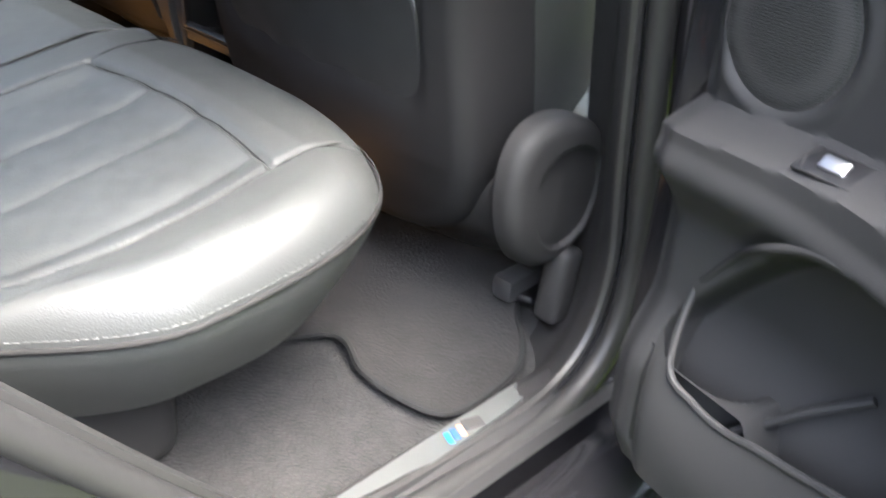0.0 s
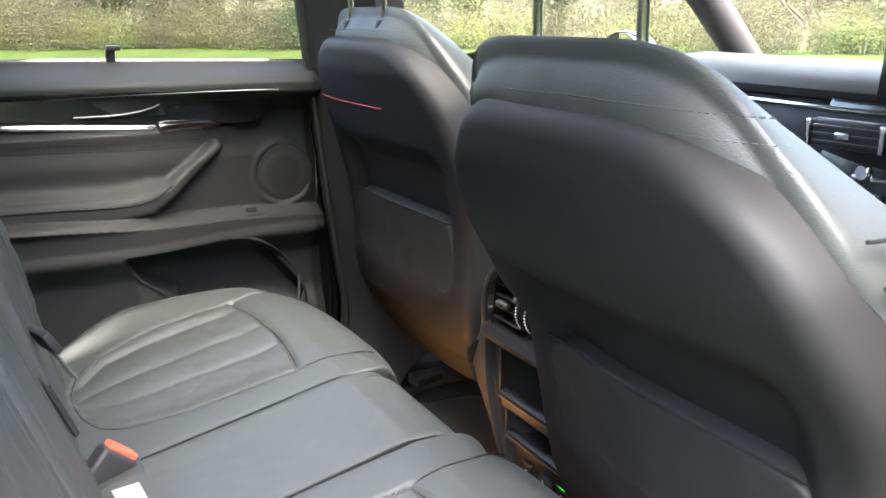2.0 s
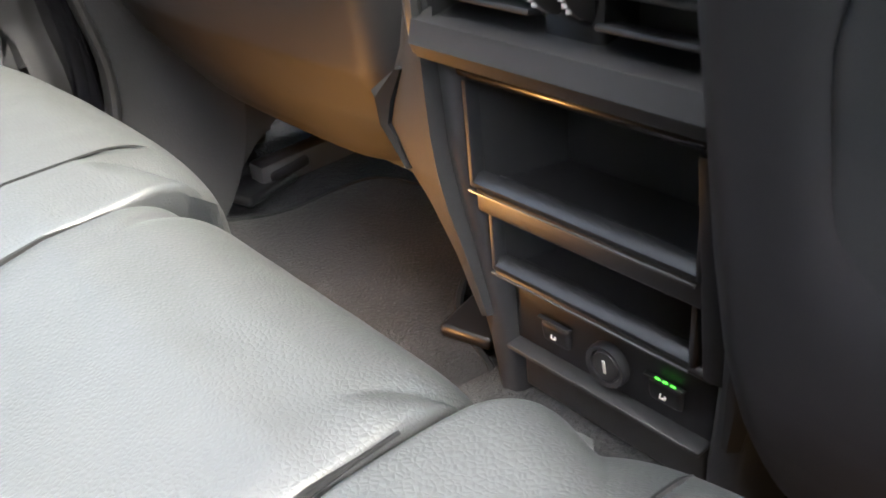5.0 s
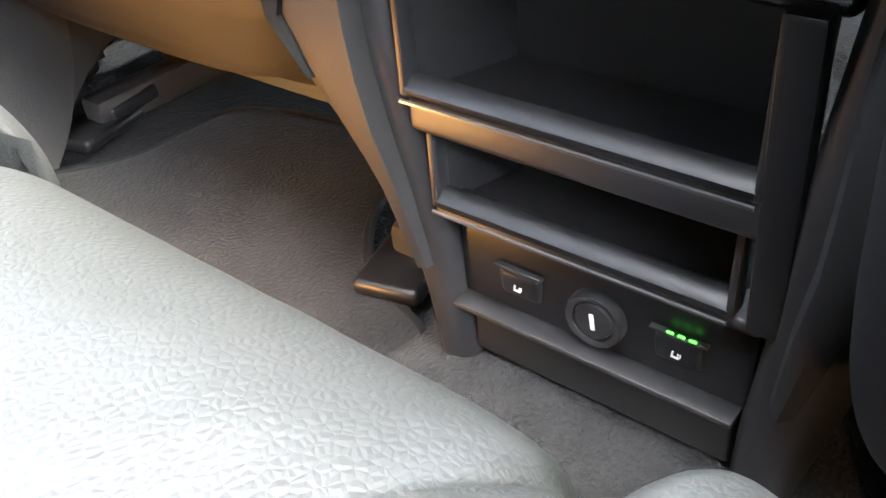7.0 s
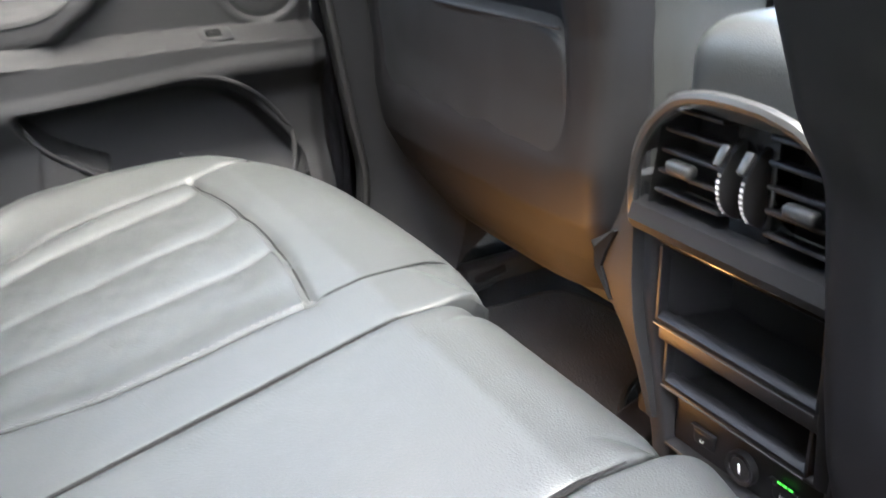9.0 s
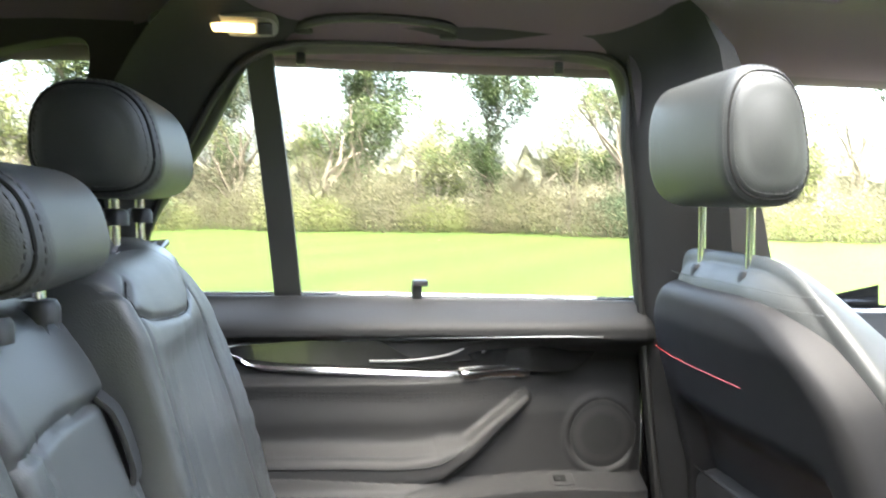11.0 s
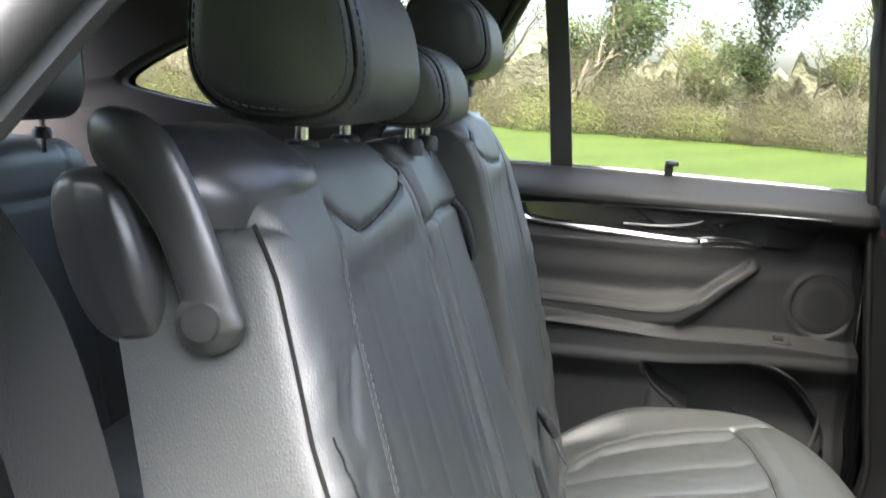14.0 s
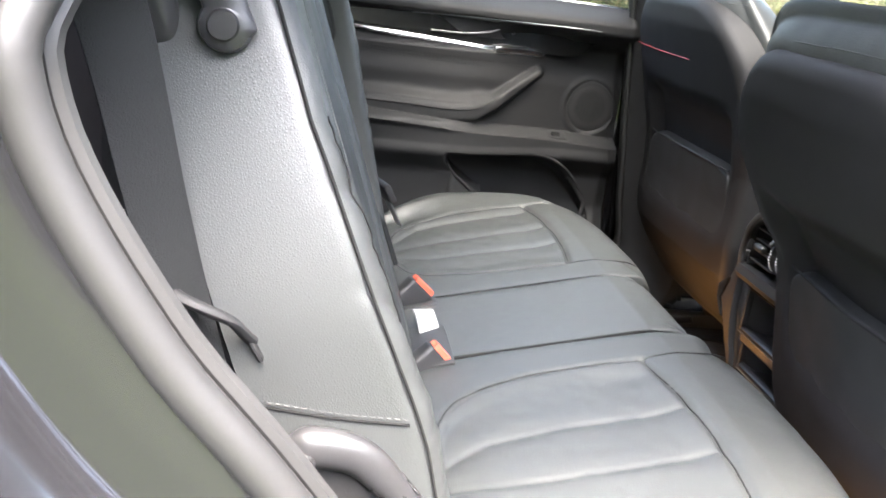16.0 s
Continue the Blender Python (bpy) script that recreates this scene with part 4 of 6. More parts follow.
    for ln, rad in ((front, 0.0014), (tails[1], 0.0011), (tails[0], 0.0011), (sides[0], 0.0010), (sides[1], 0.0010)):
        L = smooth_line(ln, 60)
        L = L[L[:, 1] < (-0.022 if ln is tails[1] else 0.012 if ln is tails[0] else 0.036)]
        part("seam", tube([(float(place(p - yc, q - xc, 0.0)[0]), sgn * p, float(height(np.array([p - yc]), np.array([q - xc]))[0]) + 0.0002 - (over(q) if ln is tails[0] else 0)) for p, q in L], np.minimum(np.linspace(0.0, rad * 12, len(L)), np.linspace(rad * 12, 0.0, len(L))).clip(rad * 0.3, rad), 5), seam_dark, c, "dark sewn seam")
    for ln, off in ((front, 0.006), (sides[0], 0.005), (sides[1], 0.005)):
        L = smooth_line(ln, 40)
        hh = np.array([float(height(np.array([p[0] - yc]), np.array([p[1] - xc]))[0]) for p in L])
        pts = np.stack([L[:, 1] - (off if ln is front else 0), sgn * (L[:, 0] + (off if ln is not front else 0) * (1 if ln is sides[0] else -1)), hh + 0.005], 1)
        pts[:, 2] = [float(height(np.array([abs(p[1]) - yc]), np.array([p[0] - xc]))[0]) + 0.0003 for p in pts]
        pts[:, 0] = [float(place(abs(p[1]) - yc, p[0] - xc, 0.0)[0]) for p in pts]
        part("stitching", stitches(pts, (0, 0, 1), 0.004, 0.003, 0.0005), thread_mat, c)
    part("seat_base", box((0.26, 0.38, 0.12), 0.03, 3, at=(-0.33, sgn * 0.35, 0.605)), soft_plastic, t, "dark seat base")
    return t


def middle_cushion():
    t = thing("rear_seat", "narrow plain black leather middle rear seat with belt slot", "car seat", "rear seats", at=pose(-0.2, 0.008, 0.58))
    yc, hu, xc, hv = 0.008, 0.1090, -0.208, 0.238

    def height(u, v):
        x, y = v + xc, u + yc
        z = 0.8545 - 0.22 * np.clip(-0.055 - x, 0, 1) - 0.0018 * np.clip((np.abs(u) - hu + 0.02) / 0.02, 0, 1) ** 2
        return z + lattice_noise(y, x, 16, 9) * 0.0015 + lattice_noise(y, x, 70, 2) * 0.0005

    part("cushion", pad(hu, hv, (0.0036, 0.0036, 0.03, 0.055), height, lambda u, v, h: (v + xc, u + yc, h), 0.065, corner=(14, 14), n=(90, 130), dense=1.35), leather, t)
    for y in (-0.1012, 0.1172):
        part("seam", tube([(x, y, 0.8545 - 0.22 * max(0, -0.055 - x) - 0.0030) for x in np.linspace(-0.40, -0.022, 24)], np.linspace(0.02, 0.0, 24).clip(0.0008, 0.0028), 6), seam_dark, t, "dark gap between the cushions")
    for y, wide in ((-0.058, 0.125), (0.108, 0.055)):
        part("buckle_recess", box((0.072, wide, 0.006), 0.0025, 2, at=(-0.365, y, 0.7855), turn=(0, -12.4, 0)), panel_dark, t, "dark buckle opening")
    part("seat_base", box((0.32, 0.32, 0.12), 0.03, 3, at=(-0.29, 0.008, 0.605)), soft_plastic, t)
    return t


BACK_UP, BACK_OUT = np.array([-0.339, 0.0, 0.941]), np.array([0.941, 0.0, 0.339])
BU, BN = BACK_UP, BACK_OUT


def back_place(yc, vc, lean=0.0):
    """Places points on the leaning plane of the rear backrests."""
    o = np.array([-0.387, 0.0, 0.78])
    ca, sa = math.cos(radians(lean)), math.sin(radians(lean))
    BU, BN = BACK_UP * ca + BACK_OUT * sa, BACK_OUT * ca - BACK_UP * sa

    def place(u, v, h):
        p = [o[i] + (v + vc) * BU[i] + h * BN[i] for i in (0, 2)]
        return p[0], u + yc, p[1]
    return place


def bench_back(sgn, t):
    """An outer backrest of the rear bench with headrest patch, pleats, side bolster, and stitched seams."""
    inn, out = 0.102, (0.552 if sgn > 0 else 0.545)
    yc, hu, vc, hv = sgn * (inn + out) / 2, (out - inn) / 2, 0.292, 0.314
    lean = 5.0 if sgn > 0 else 0.0
    patch = [(0.405, 0.560), (0.380, 0.543), (0.335, 0.528), (0.25, 0.532), (0.17, 0.541), (0.13, 0.553), (0.128, 0.566), (0.155, 0.580)]
    seam_out = [(0.408, 0.555), (0.432, 0.50), (0.44, 0.43), (0.452, 0.30), (0.448, 0.15), (0.42, 0.02)]
    seam_in = [(0.128, 0.553), (0.135, 0.45), (0.14, 0.25), (0.145, 0.02)]
    pleats = [[(0.20, 0.50), (0.205, 0.03)], [(0.285, 0.505), (0.285, 0.03)], [(0.365, 0.50), (0.365, 0.03)]]

    def bolster(w):
        swell = np.interp(w, [0.0, 0.06, 0.14, 0.30, 0.43, 0.52, 0.6], [0.002, 0.012, 0.013, -0.001, -0.010, -0.006, 0.0]) if sgn < 0 else 0.0 * w
        return 0.008 * step(w, 0.05, 0.2) * step(0.58 - w, 0, 0.2) + swell

    def height(u, v):
        y, w = sgn * (u + yc), v + vc
        z = bolster(w) * step(y, 0.41, 0.52) - 0.014 * step(w, 0.52, 0.61)
        inside = step(y, 0.145, 0.17) * step(0.44 - y, 0, 0.03) * step(0.52 - w, 0, 0.03)
        z = z - 0.004 * inside
        for line, wd, dep in ((patch, 0.0032, 0.0045), (seam_out, 0.0032, 0.003), (seam_in, 0.0032, 0.003)):
            z = z + groove(y, w, line, wd, dep) + groove(y, w, line, 0.014, dep * 0.3)
        if sgn < 0:
            for pinch in ([(0.548, 0.385), (0.515, 0.36), (0.485, 0.30)], [(0.545, 0.30), (0.52, 0.265), (0.505, 0.22)], [(0.46, 0.46), (0.49, 0.42)]):
                z = z + groove(y, w, pinch, 0.006, 0.0035)
        for p in pleats:
            z = z + groove(y, w, p, 0.003, 0.0007) + groove(y, w, p, 0.014, 0.0007)
        crease = step(y, 0.455, 0.50) * step(w, 0.03, 0.10) * step(0.53 - w, 0, 0.08)
        z = z + crease * (0.0034 * lattice_noise(y * 0.55 + w * 0.5, w, 42, 14 + sgn) + 0.0016 * lattice_noise(y * 0.7 + w * 0.5, w, 110, 17 + sgn))
        return z + lattice_noise(y, w, 11, 11 + sgn) * 0.0016 + lattice_noise(y, w, 30, 19 + sgn) * 0.0007

    rolls = (0.012, 0.026, 0.03, 0.035) if sgn > 0 else (0.026, 0.012, 0.03, 0.035)
    base_place = back_place(yc, vc, lean)

    def lowered(u, v, h):
        y = sgn * (u + yc)
        pull = 0.064 * step(v + vc, 0.26, 0.62) * np.clip((y - 0.33) / 0.21, 0, 1)
        return base_place(u - sgn * pull, v - 0.012 * step(y, 0.36, 0.47) * step(v, 0.12, 0.31) - 0.008 * step(y, 0.45, 0.545) * step(v, 0.18, 0.314), h)

    b = part("backrest", pad(hu, hv, rolls, height, lowered, 0.075, corner=(10, 10), n=(150, 190), dense=1.3), leather, t)
    flat_place = back_place(0, 0, lean)

    def pl(y, w, h):
        pull = 0.064 * step(w, 0.26, 0.62) * np.clip((sgn * y - 0.33) / 0.21, 0, 1)
        return flat_place(y - sgn * pull, w - 0.012 * step(sgn * y, 0.36, 0.47) * step(w - vc, 0.12, 0.31), h)

    edge = [(out - 0.0005, w) for w in np.linspace(0.03, 0.570, 44)]
    drop = 0.024 if sgn > 0 else 0.012
    e = np.array([pl(np.array(sgn * y), np.array(w), np.array(float(bolster(np.array(w))) - drop - 0.014 * float(step(np.array(w), 0.52, 0.61)))) for y, w in edge], float)
    part("edge_seam", tube(e, 0.0015, 6), seam_dark, b, "dark sewn seam along the backrest edge")
    if sgn < 0:
        foot = smooth_line([(-0.600, -0.5462, 0.957), (-0.562, -0.5462, 0.951), (-0.507, -0.5462, 0.944), (-0.448, -0.5462, 0.941)], 40)
        part("foot_seam", tube(foot, 0.0012, 6), seam_dark, b, "dark sewn seam across the backrest side")
        part("foot_stitching", stitches(foot + (0, -0.0004, 0.005), (0, -1, 0), 0.004, 0.003, 0.0005), thread_mat, b)
    for line in (patch, seam_out, seam_in) + (([(0.5445, 0.432), (0.532, 0.405), (0.522, 0.36), (0.512, 0.30), (0.508, 0.22)],) if sgn < 0 else ()):
        pts = []
        for y, w in smooth_line(line, 60):
            hh = float(height(np.array([sgn * y - yc]), np.array([w - vc]))[0])
            pts.append([float(q) for q in pl(np.array(sgn * y), np.array(w), np.array(hh + 0.0006))])
        part("seam", tube(pts, 0.0008, 5), seam_dark, b, "dark sewn seam")
    for line, off in ((seam_out, 0.006), (seam_out, -0.006), (patch, -0.006)):
        L = smooth_line(line, 50)
        pts = []
        for y, w in L:
            yy = y + off
            hh = float(height(np.array([sgn * yy - yc]), np.array([w - vc]))[0])
            pts.append([float(q) for q in pl(np.array(sgn * yy), np.array(w), np.array(hh + 0.0005))])
        part("stitching", stitches(pts, BN, 0.004, 0.003, 0.00035), thread_mat, b)
    # rear board
    part("back_board", box((0.03, out - inn - 0.12, 0.50), 0.01, 2, at=(-0.385 + 0.27 * BU[0] - 0.115 * BN[0] + 0.02 * (lean > 0), yc - sgn * 0.04, 0.78 + 0.27 * BU[2] - 0.115 * BN[2]), turn=(0, -19.8 + lean, 0)), carpet, b, "dark carpeted rear of the backrest")
    # plastic cap on the shoulder
    cap = thing("shoulder_cap", "smooth black plastic cap on top of the rear backrest", "seat trim", "backrest caps", at=pose(-0.65, yc, 1.30))

    fx, fz = (0.045, 0.014) if sgn > 0 else (0.0, 0.0)

    def caph(u, v):
        o = sgn * u
        return 0.030 - 0.018 * step(v, 0.005, 0.070) - 0.016 * step(o, 0.04, 0.115) - 0.008 * step(-o, 0.02, 0.11) - 0.010 * step(-v, 0.02, 0.066)

    def capplace(u, v, h):
        o = sgn * u
        return -0.657 + fx + v - 0.040 * step(-o, 0, 0.11), sgn * 0.388 + u, 1.320 + fz + h
    part("cap_shell", pad(0.100, 0.068, (0.024, 0.024, 0.02, 0.022), caph, capplace, 0.012, corner=(2.4, 2.4), n=(90, 60)), cap_plastic, cap)
    if sgn > 0:
        part("guide_plate", box((0.034, 0.075, 0.008), 0.003, 3, at=(-0.600, 0.530, 1.346), turn=(8, -6, 0)), cap_plastic, cap, "smooth belt guide plate")
        part("guide_slot", box((0.010, 0.050, 0.004), 0.001, 1, at=(-0.602, 0.528, 1.3495), turn=(8, -6, 0)), panel_dark, cap)
    part("release_button", box((0.026, 0.05, 0.006), 0.003, 2, at=(-0.690 + fx, sgn * 0.36, 1.342 + fz), turn=(0, 6, 0)), gloss_black, cap)


def middle_back(t):
    yc, hu, vc, hv = 0.0, 0.10, 0.288, 0.31
    split = [(-0.1, 0.50), (-0.03, 0.507), (0.1, 0.50)]

    def height(u, v):
        w = v + vc
        z = 0.006 - 0.014 * step(w, 0.51, 0.60) + 0.0 * u
        z = z + groove(u, w, split, 0.004, 0.006) + groove(u, w, [(-0.07, 0.0), (-0.07, 0.5)], 0.003, 0.002) + groove(u, w, [(0.07, 0.0), (0.07, 0.5)], 0.003, 0.002)
        return z + lattice_noise(u, w, 12, 21) * 0.0010

    b = part("backrest", pad(hu, hv, (0.014, 0.014, 0.03, 0.03), height, back_place(yc, vc), 0.075, corner=(12, 12), n=(80, 170), dense=1.3), leather, t)
    pl = back_place(0, 0)
    P = lambda y, w, h: [float(q) for q in pl(np.array(y), np.array(w), np.array(h))]
    fr = [P(0.055 + a, 0.538 + c, -0.006) for a, c in ((-0.012, -0.028), (0.012, -0.030), (0.014, 0.03), (-0.010, 0.034))]
    part("belt_slot", tube(smooth_line(fr, 30, closed=True), 0.0035, 6, closed=True), hard_plastic, b, "black belt guide slot")
    part("slot_back", (np.array([P(0.055 + a, 0.538 + c, -0.010) for a, c in ((-0.012, -0.028), (0.012, -0.030), (0.014, 0.03), (-0.010, 0.034))]), [[0, 1, 2, 3]]), panel_dark, b)
    st = [P(0.072, 0.505, 0.004), P(0.074, 0.488, 0.012), P(0.076, 0.462, 0.013), P(0.077, 0.440, 0.011), P(0.078, 0.430, 0.007)]
    part("pull_strap", ribbon(smooth_line(st, 20), (0, 1, 0), 0.022, 0.003), leather_smooth, b, "black leather pull strap")


def headrest(yc, zc, xc, half, r_x, r_z, label, posts=True, group="rear headrests", lean=-8, mat=leather, sit=None):
    h = thing("headrest", label, "headrest", group, at=pose(xc, yc, zc - r_z))
    ny, nt = 60, 56
    ts = np.linspace(-1, 1, ny)
    ts = np.sign(ts) * (1 - (1 - np.abs(ts)) ** 1.6)
    th = np.arange(nt) * 2 * np.pi / nt
    rings = []
    for t in ts:
        y = t * half
        edge = np.clip((np.abs(t) * half - (half - 0.030)) / 0.030, 0, 1)
        k = (1 - 0.42 * (1 - np.sqrt(np.clip(1 - edge ** 2, 0, 1))) ** 1.0) * (1 - 0.02 * t * t)
        k -= 0.020 * np.exp(-((np.abs(y) - (half - 0.011)) / 0.0022) ** 2)
        e = 2.7
        cx, cz = np.cos(th), np.sin(th)
        px = np.abs(cx) ** (2 / e) * np.sign(cx) * r_x * k
        pz = np.abs(cz) ** (2 / e) * np.sign(cz) * r_z * k
        px = px * (1 - 0.12 * (pz / r_z)) - 0.10 * pz
        rings.append(np.stack([px + xc, np.full(nt, y + yc), pz + zc], 1))
    for s, first in ((1, False), (-1, True)):
        end = rings[-1] if not first else rings[0]
        c = end.mean(0)
        for k in (0.92, 0.6, 0.2):
            q = c + (end - c) * k
            q[:, 1] += s * 0.006 * (1 - k ** 2)
            rings = rings + [q] if not first else [q] + rings
    hc = part("headrest_cover", loft(rings), mat, h)
    def sewn(y, lift):
        edge = min(max((y - (half - 0.030)) / 0.030, 0), 1)
        k = (1 - 0.42 * (1 - math.sqrt(max(0, 1 - edge ** 2)))) * (1 - 0.02 * (y / half) ** 2)
        line = []
        for a in np.linspace(0, 2 * np.pi, 100):
            px = abs(math.cos(a)) ** (2 / 2.7) * math.copysign(1, math.cos(a)) * (r_x * k + lift)
            pz = abs(math.sin(a)) ** (2 / 2.7) * math.copysign(1, math.sin(a)) * (r_z * k + lift)
            line.append((px * (1 - 0.12 * (pz / r_z)) - 0.10 * pz + xc, y, pz + zc))
        return np.array(line)

    for s in (-1, 1):
        turn = np.array([1, s, 1])
        part("seam", tube(sewn(half - 0.011, -0.0008) * turn + (0, yc, 0), 0.0017, 6), piping_mat, hc, "sewn seam")
        for y, dn in ((half - 0.0055, 0.4), (half - 0.0170, 0.0)):
            part("stitching", stitches(sewn(y, 0.0003) * turn + (0, yc, 0), (0, s * dn, 0), 0.0045, 0.0025, 0.0008), thread_mat, hc)
    if posts:
        for s in (-1, 1):
            y = yc + s * half * 0.52
            low = sit if sit else zc - r_z - 0.016
            part("post", tube([(xc + 0.01, y, zc - r_z * 0.8), (xc + 0.012, y, low - 0.034)], 0.0055, 10), chrome, h, "chrome headrest post")
            part("post_collar", revolve([(0.006, 0.006), (0.012, 0.005), (0.015, 0.0), (0.015, -0.012)], 18, at=(xc + 0.011, y, low)), hard_plastic, h)
    return h


for sgn in (1, -1):
    bench_back(sgn, bench_cushion(sgn))
middle_back(middle_cushion())
headrest(-0.232, 1.419, -0.640, 0.127, 0.070, 0.070, "large black leather headrest with stitched end panels")
headrest(0.415, 1.470, -0.615, 0.125, 0.067, 0.062, "large black leather headrest with stitched end panels")
headrest(0.0, 1.388, -0.600, 0.095, 0.055, 0.044, "low black leather middle headrest with stitched ends")


# ---- backrest latch, belts and buckles ----
def latch(sgn):
    k = thing("backrest_latch", "black plastic backrest latch lever with a round cap", "latch", at=pose(-0.62, sgn * 0.55, 1.24))
    mir = lambda g: mirrored(g, sgn)
    arm = smooth_line([(-0.700, 0.472, 1.328), (-0.681, 0.489, 1.339), (-0.660, 0.497, 1.334), (-0.638, 0.501, 1.305), (-0.621, 0.505, 1.271), (-0.612, 0.507, 1.247), (-0.609, 0.507, 1.234)], 40)
    w = np.interp(np.linspace(0, 1, 40), [0, 0.12, 0.35, 0.55, 0.8, 0.93, 1.0], [0.012, 0.024, 0.0205, 0.0165, 0.0165, 0.0190, 0.0145])
    part("lever", mir(tube(arm, w, 20, up=(0, 1, 0), flat=0.42)), cap_plastic, k, "curved black lever arm")
    part("lever_boss", mir(revolve([(0.001, 0.014), (0.013, 0.0135), (0.0185, 0.010), (0.0208, 0.0)], 28, at=(-0.615, 0.500, 1.243), turn=(-90, 0, 0))), cap_plastic, k)
    part("cap", mir(revolve([(0.001, 0.003), (0.0105, 0.0026), (0.012, 0.0)], 24, at=(-0.616, 0.5145, 1.244), turn=(-90, 0, 0))), soft_plastic, k, "round black screw cap")

    def ph(u, v):
        return 0.012 - 0.008 * (u / 0.05) ** 2 - 0.30 * np.clip(-v - 0.002, 0, 1)
    part("housing", mir(pad(0.053, 0.034, (0.010, 0.010, 0.010, 0.016), ph, lambda u, v, h: (-0.689 - 0.35 * u + v * 0.9, 0.488 + h, 1.270 + u + v * 0.1), 0.03, corner=(3.4, 3.0), n=(50, 46))), cap_plastic, k, "rounded black latch housing")
    hook = smooth_line([(-0.643, 0.568, 1.060), (-0.630, 0.574, 1.053), (-0.612, 0.574, 1.045), (-0.595, 0.568, 1.035), (-0.586, 0.556, 1.020), (-0.580, 0.546, 1.010)], 20)
    strap = thing("fold_loop", "grey fabric pull loop at the side of the backrest", "strap", at=pose(-0.6, sgn * 0.55, 1.0))
    part("loop", mir(tube(hook, 0.0055, 10, flat=0.8)), soft_plastic, strap)
    part("tab", mir(box((0.004, 0.012, 0.022), 0.001, 1, at=(-0.577, 0.547, 1.004), turn=(0, -30, 0))), webbing, strap)
    hc = thing("hinge_cover", "black plastic hinge cover at the foot of the backrest", "seat trim", at=pose(-0.50, sgn * 0.54, 0.80))

    line = smooth_line([(-0.545, 0.553, 0.915), (-0.525, 0.556, 0.922), (-0.49, 0.558, 0.917), (-0.455, 0.558, 0.885), (-0.425, 0.556, 0.845), (-0.41, 0.55, 0.80)], 30)
    part("cover_rib", mir(tube(line, np.interp(np.linspace(0, 1, 30), [0, .15, .5, 1], [0.013, 0.02, 0.016, 0.012]), 12, up=(0, 1, 0), flat=0.7)), cap_plastic, hc)
    plate = [(-0.55, 0.90), (-0.53, 0.93), (-0.48, 0.925), (-0.44, 0.88), (-0.42, 0.82), (-0.42, 0.76), (-0.56, 0.76), (-0.565, 0.84)]
    ring = smooth_line(plate, 50, closed=True)
    part("cover_plate", mir(loft([[(x, 0.535, z) for x, z in ring], [(x, 0.551, z) for x, z in ring], [(x * .97 - .014, 0.554, z * .98 + .017) for x, z in ring]])), soft_plastic, hc)
    part("screw_cap", mir(revolve([(0.001, 0.003), (0.008, 0.0026), (0.0095, 0.0)], 20, at=(-0.533, 0.572, 0.916), turn=(-90, 0, 0))), soft_plastic, hc)


for sgn in (1, -1):
    latch(sgn)


def side_belt(sgn):
    b = thing("seat_belt", "dark grey outer seat belt hanging beside the backrest", "seat belt", "rear seat belts", at=pose(-0.6, sgn * 0.6, 0.75))
    off = 0.0 if sgn < 0 else 0.03
    pts = smooth_line([(-0.735, sgn * (0.665 + off), 1.50), (-0.705, sgn * (0.64 + off), 1.36), (-0.675, sgn * (0.595 + off), 1.25), (-0.648, sgn * (0.575 + off), 1.12), (-0.622, sgn * (0.568 + off), 1.02), (-0.585, sgn * (0.572 + off), 0.90), (-0.55, sgn * (0.58 + off), 0.78)], 60)
    part("webbing", ribbon(pts, np.stack([np.linspace(1, 0.25, 60), np.linspace(-0.25, -0.9, 60) * sgn, np.full(60, 0.15)], 1), 0.047), webbing, b)
    part("anchor", box((0.05, 0.02, 0.05), 0.006, 2, at=(-0.735, sgn * (0.675 + off), 1.51)), hard_plastic, b)


for sgn in (1, -1):
    side_belt(sgn)


def buckle(x, y, z, turn, wide, label):
    b = thing("belt_buckle", label, "belt buckle", "rear belt buckles", at=pose(x, y, z - 0.06))
    M = Matrix.Translation((x, y, z)) @ pose(0, 0, 0, *turn)
    part("housing", moved(box((wide + 0.006, 0.026, 0.085), 0.006, 3, at=(0, 0, -0.045)), M), hard_plastic, b)
    part("button", moved(box((wide - 0.004, 0.019, 0.010), 0.003, 2, at=(0, 0, 0.0)), M), red_plastic, b, "red release button")
    part("stalk", moved(tube([(0, 0, -0.08), (0.0, 0, -0.13)], 0.012, 8), M), webbing, b)


buckle(-0.352, 0.110, 0.815, (0, 42, 12), 0.046, "black belt buckle with a red button between cushion and backrest")
buckle(-0.346, -0.104, 0.799, (0, 46, 10), 0.048, "black belt buckle with a red button between cushion and backrest")
tag = thing("child_seat_tag", "pale grey fabric tag tucked beside the belt buckle", "tag", at=pose(-0.37, -0.075, 0.80))
part("tag_flap", ribbon(smooth_line([(-0.360, 0.030, 0.806), (-0.358, 0.018, 0.803), (-0.354, -0.004, 0.794), (-0.351, -0.024, 0.780)], 14), (1, 0.1, 0), 0.032, 0.002), white_label, tag)
tag2 = thing("child_seat_tag", "grey fabric tag standing out of the backrest joint", "tag", at=pose(-0.37, 0.10, 0.86))
part("tag_flap", ribbon(smooth_line([(-0.440, 0.112, 0.955), (-0.428, 0.108, 0.92), (-0.410, 0.105, 0.875), (-0.400, 0.10, 0.85)], 12), (0.5, 1, 0), 0.012, 0.0015), webbing, tag2)
tongue = thing("belt_tongue", "steel belt tongue hanging on a strap by the backrest", "belt tongue", at=pose(-0.42, 0.222, 0.88))
part("tongue_grip", box((0.012, 0.05, 0.035), 0.004, 2, at=(-0.418, 0.222, 0.935), turn=(0, -30, 20)), hard_plastic, tongue)
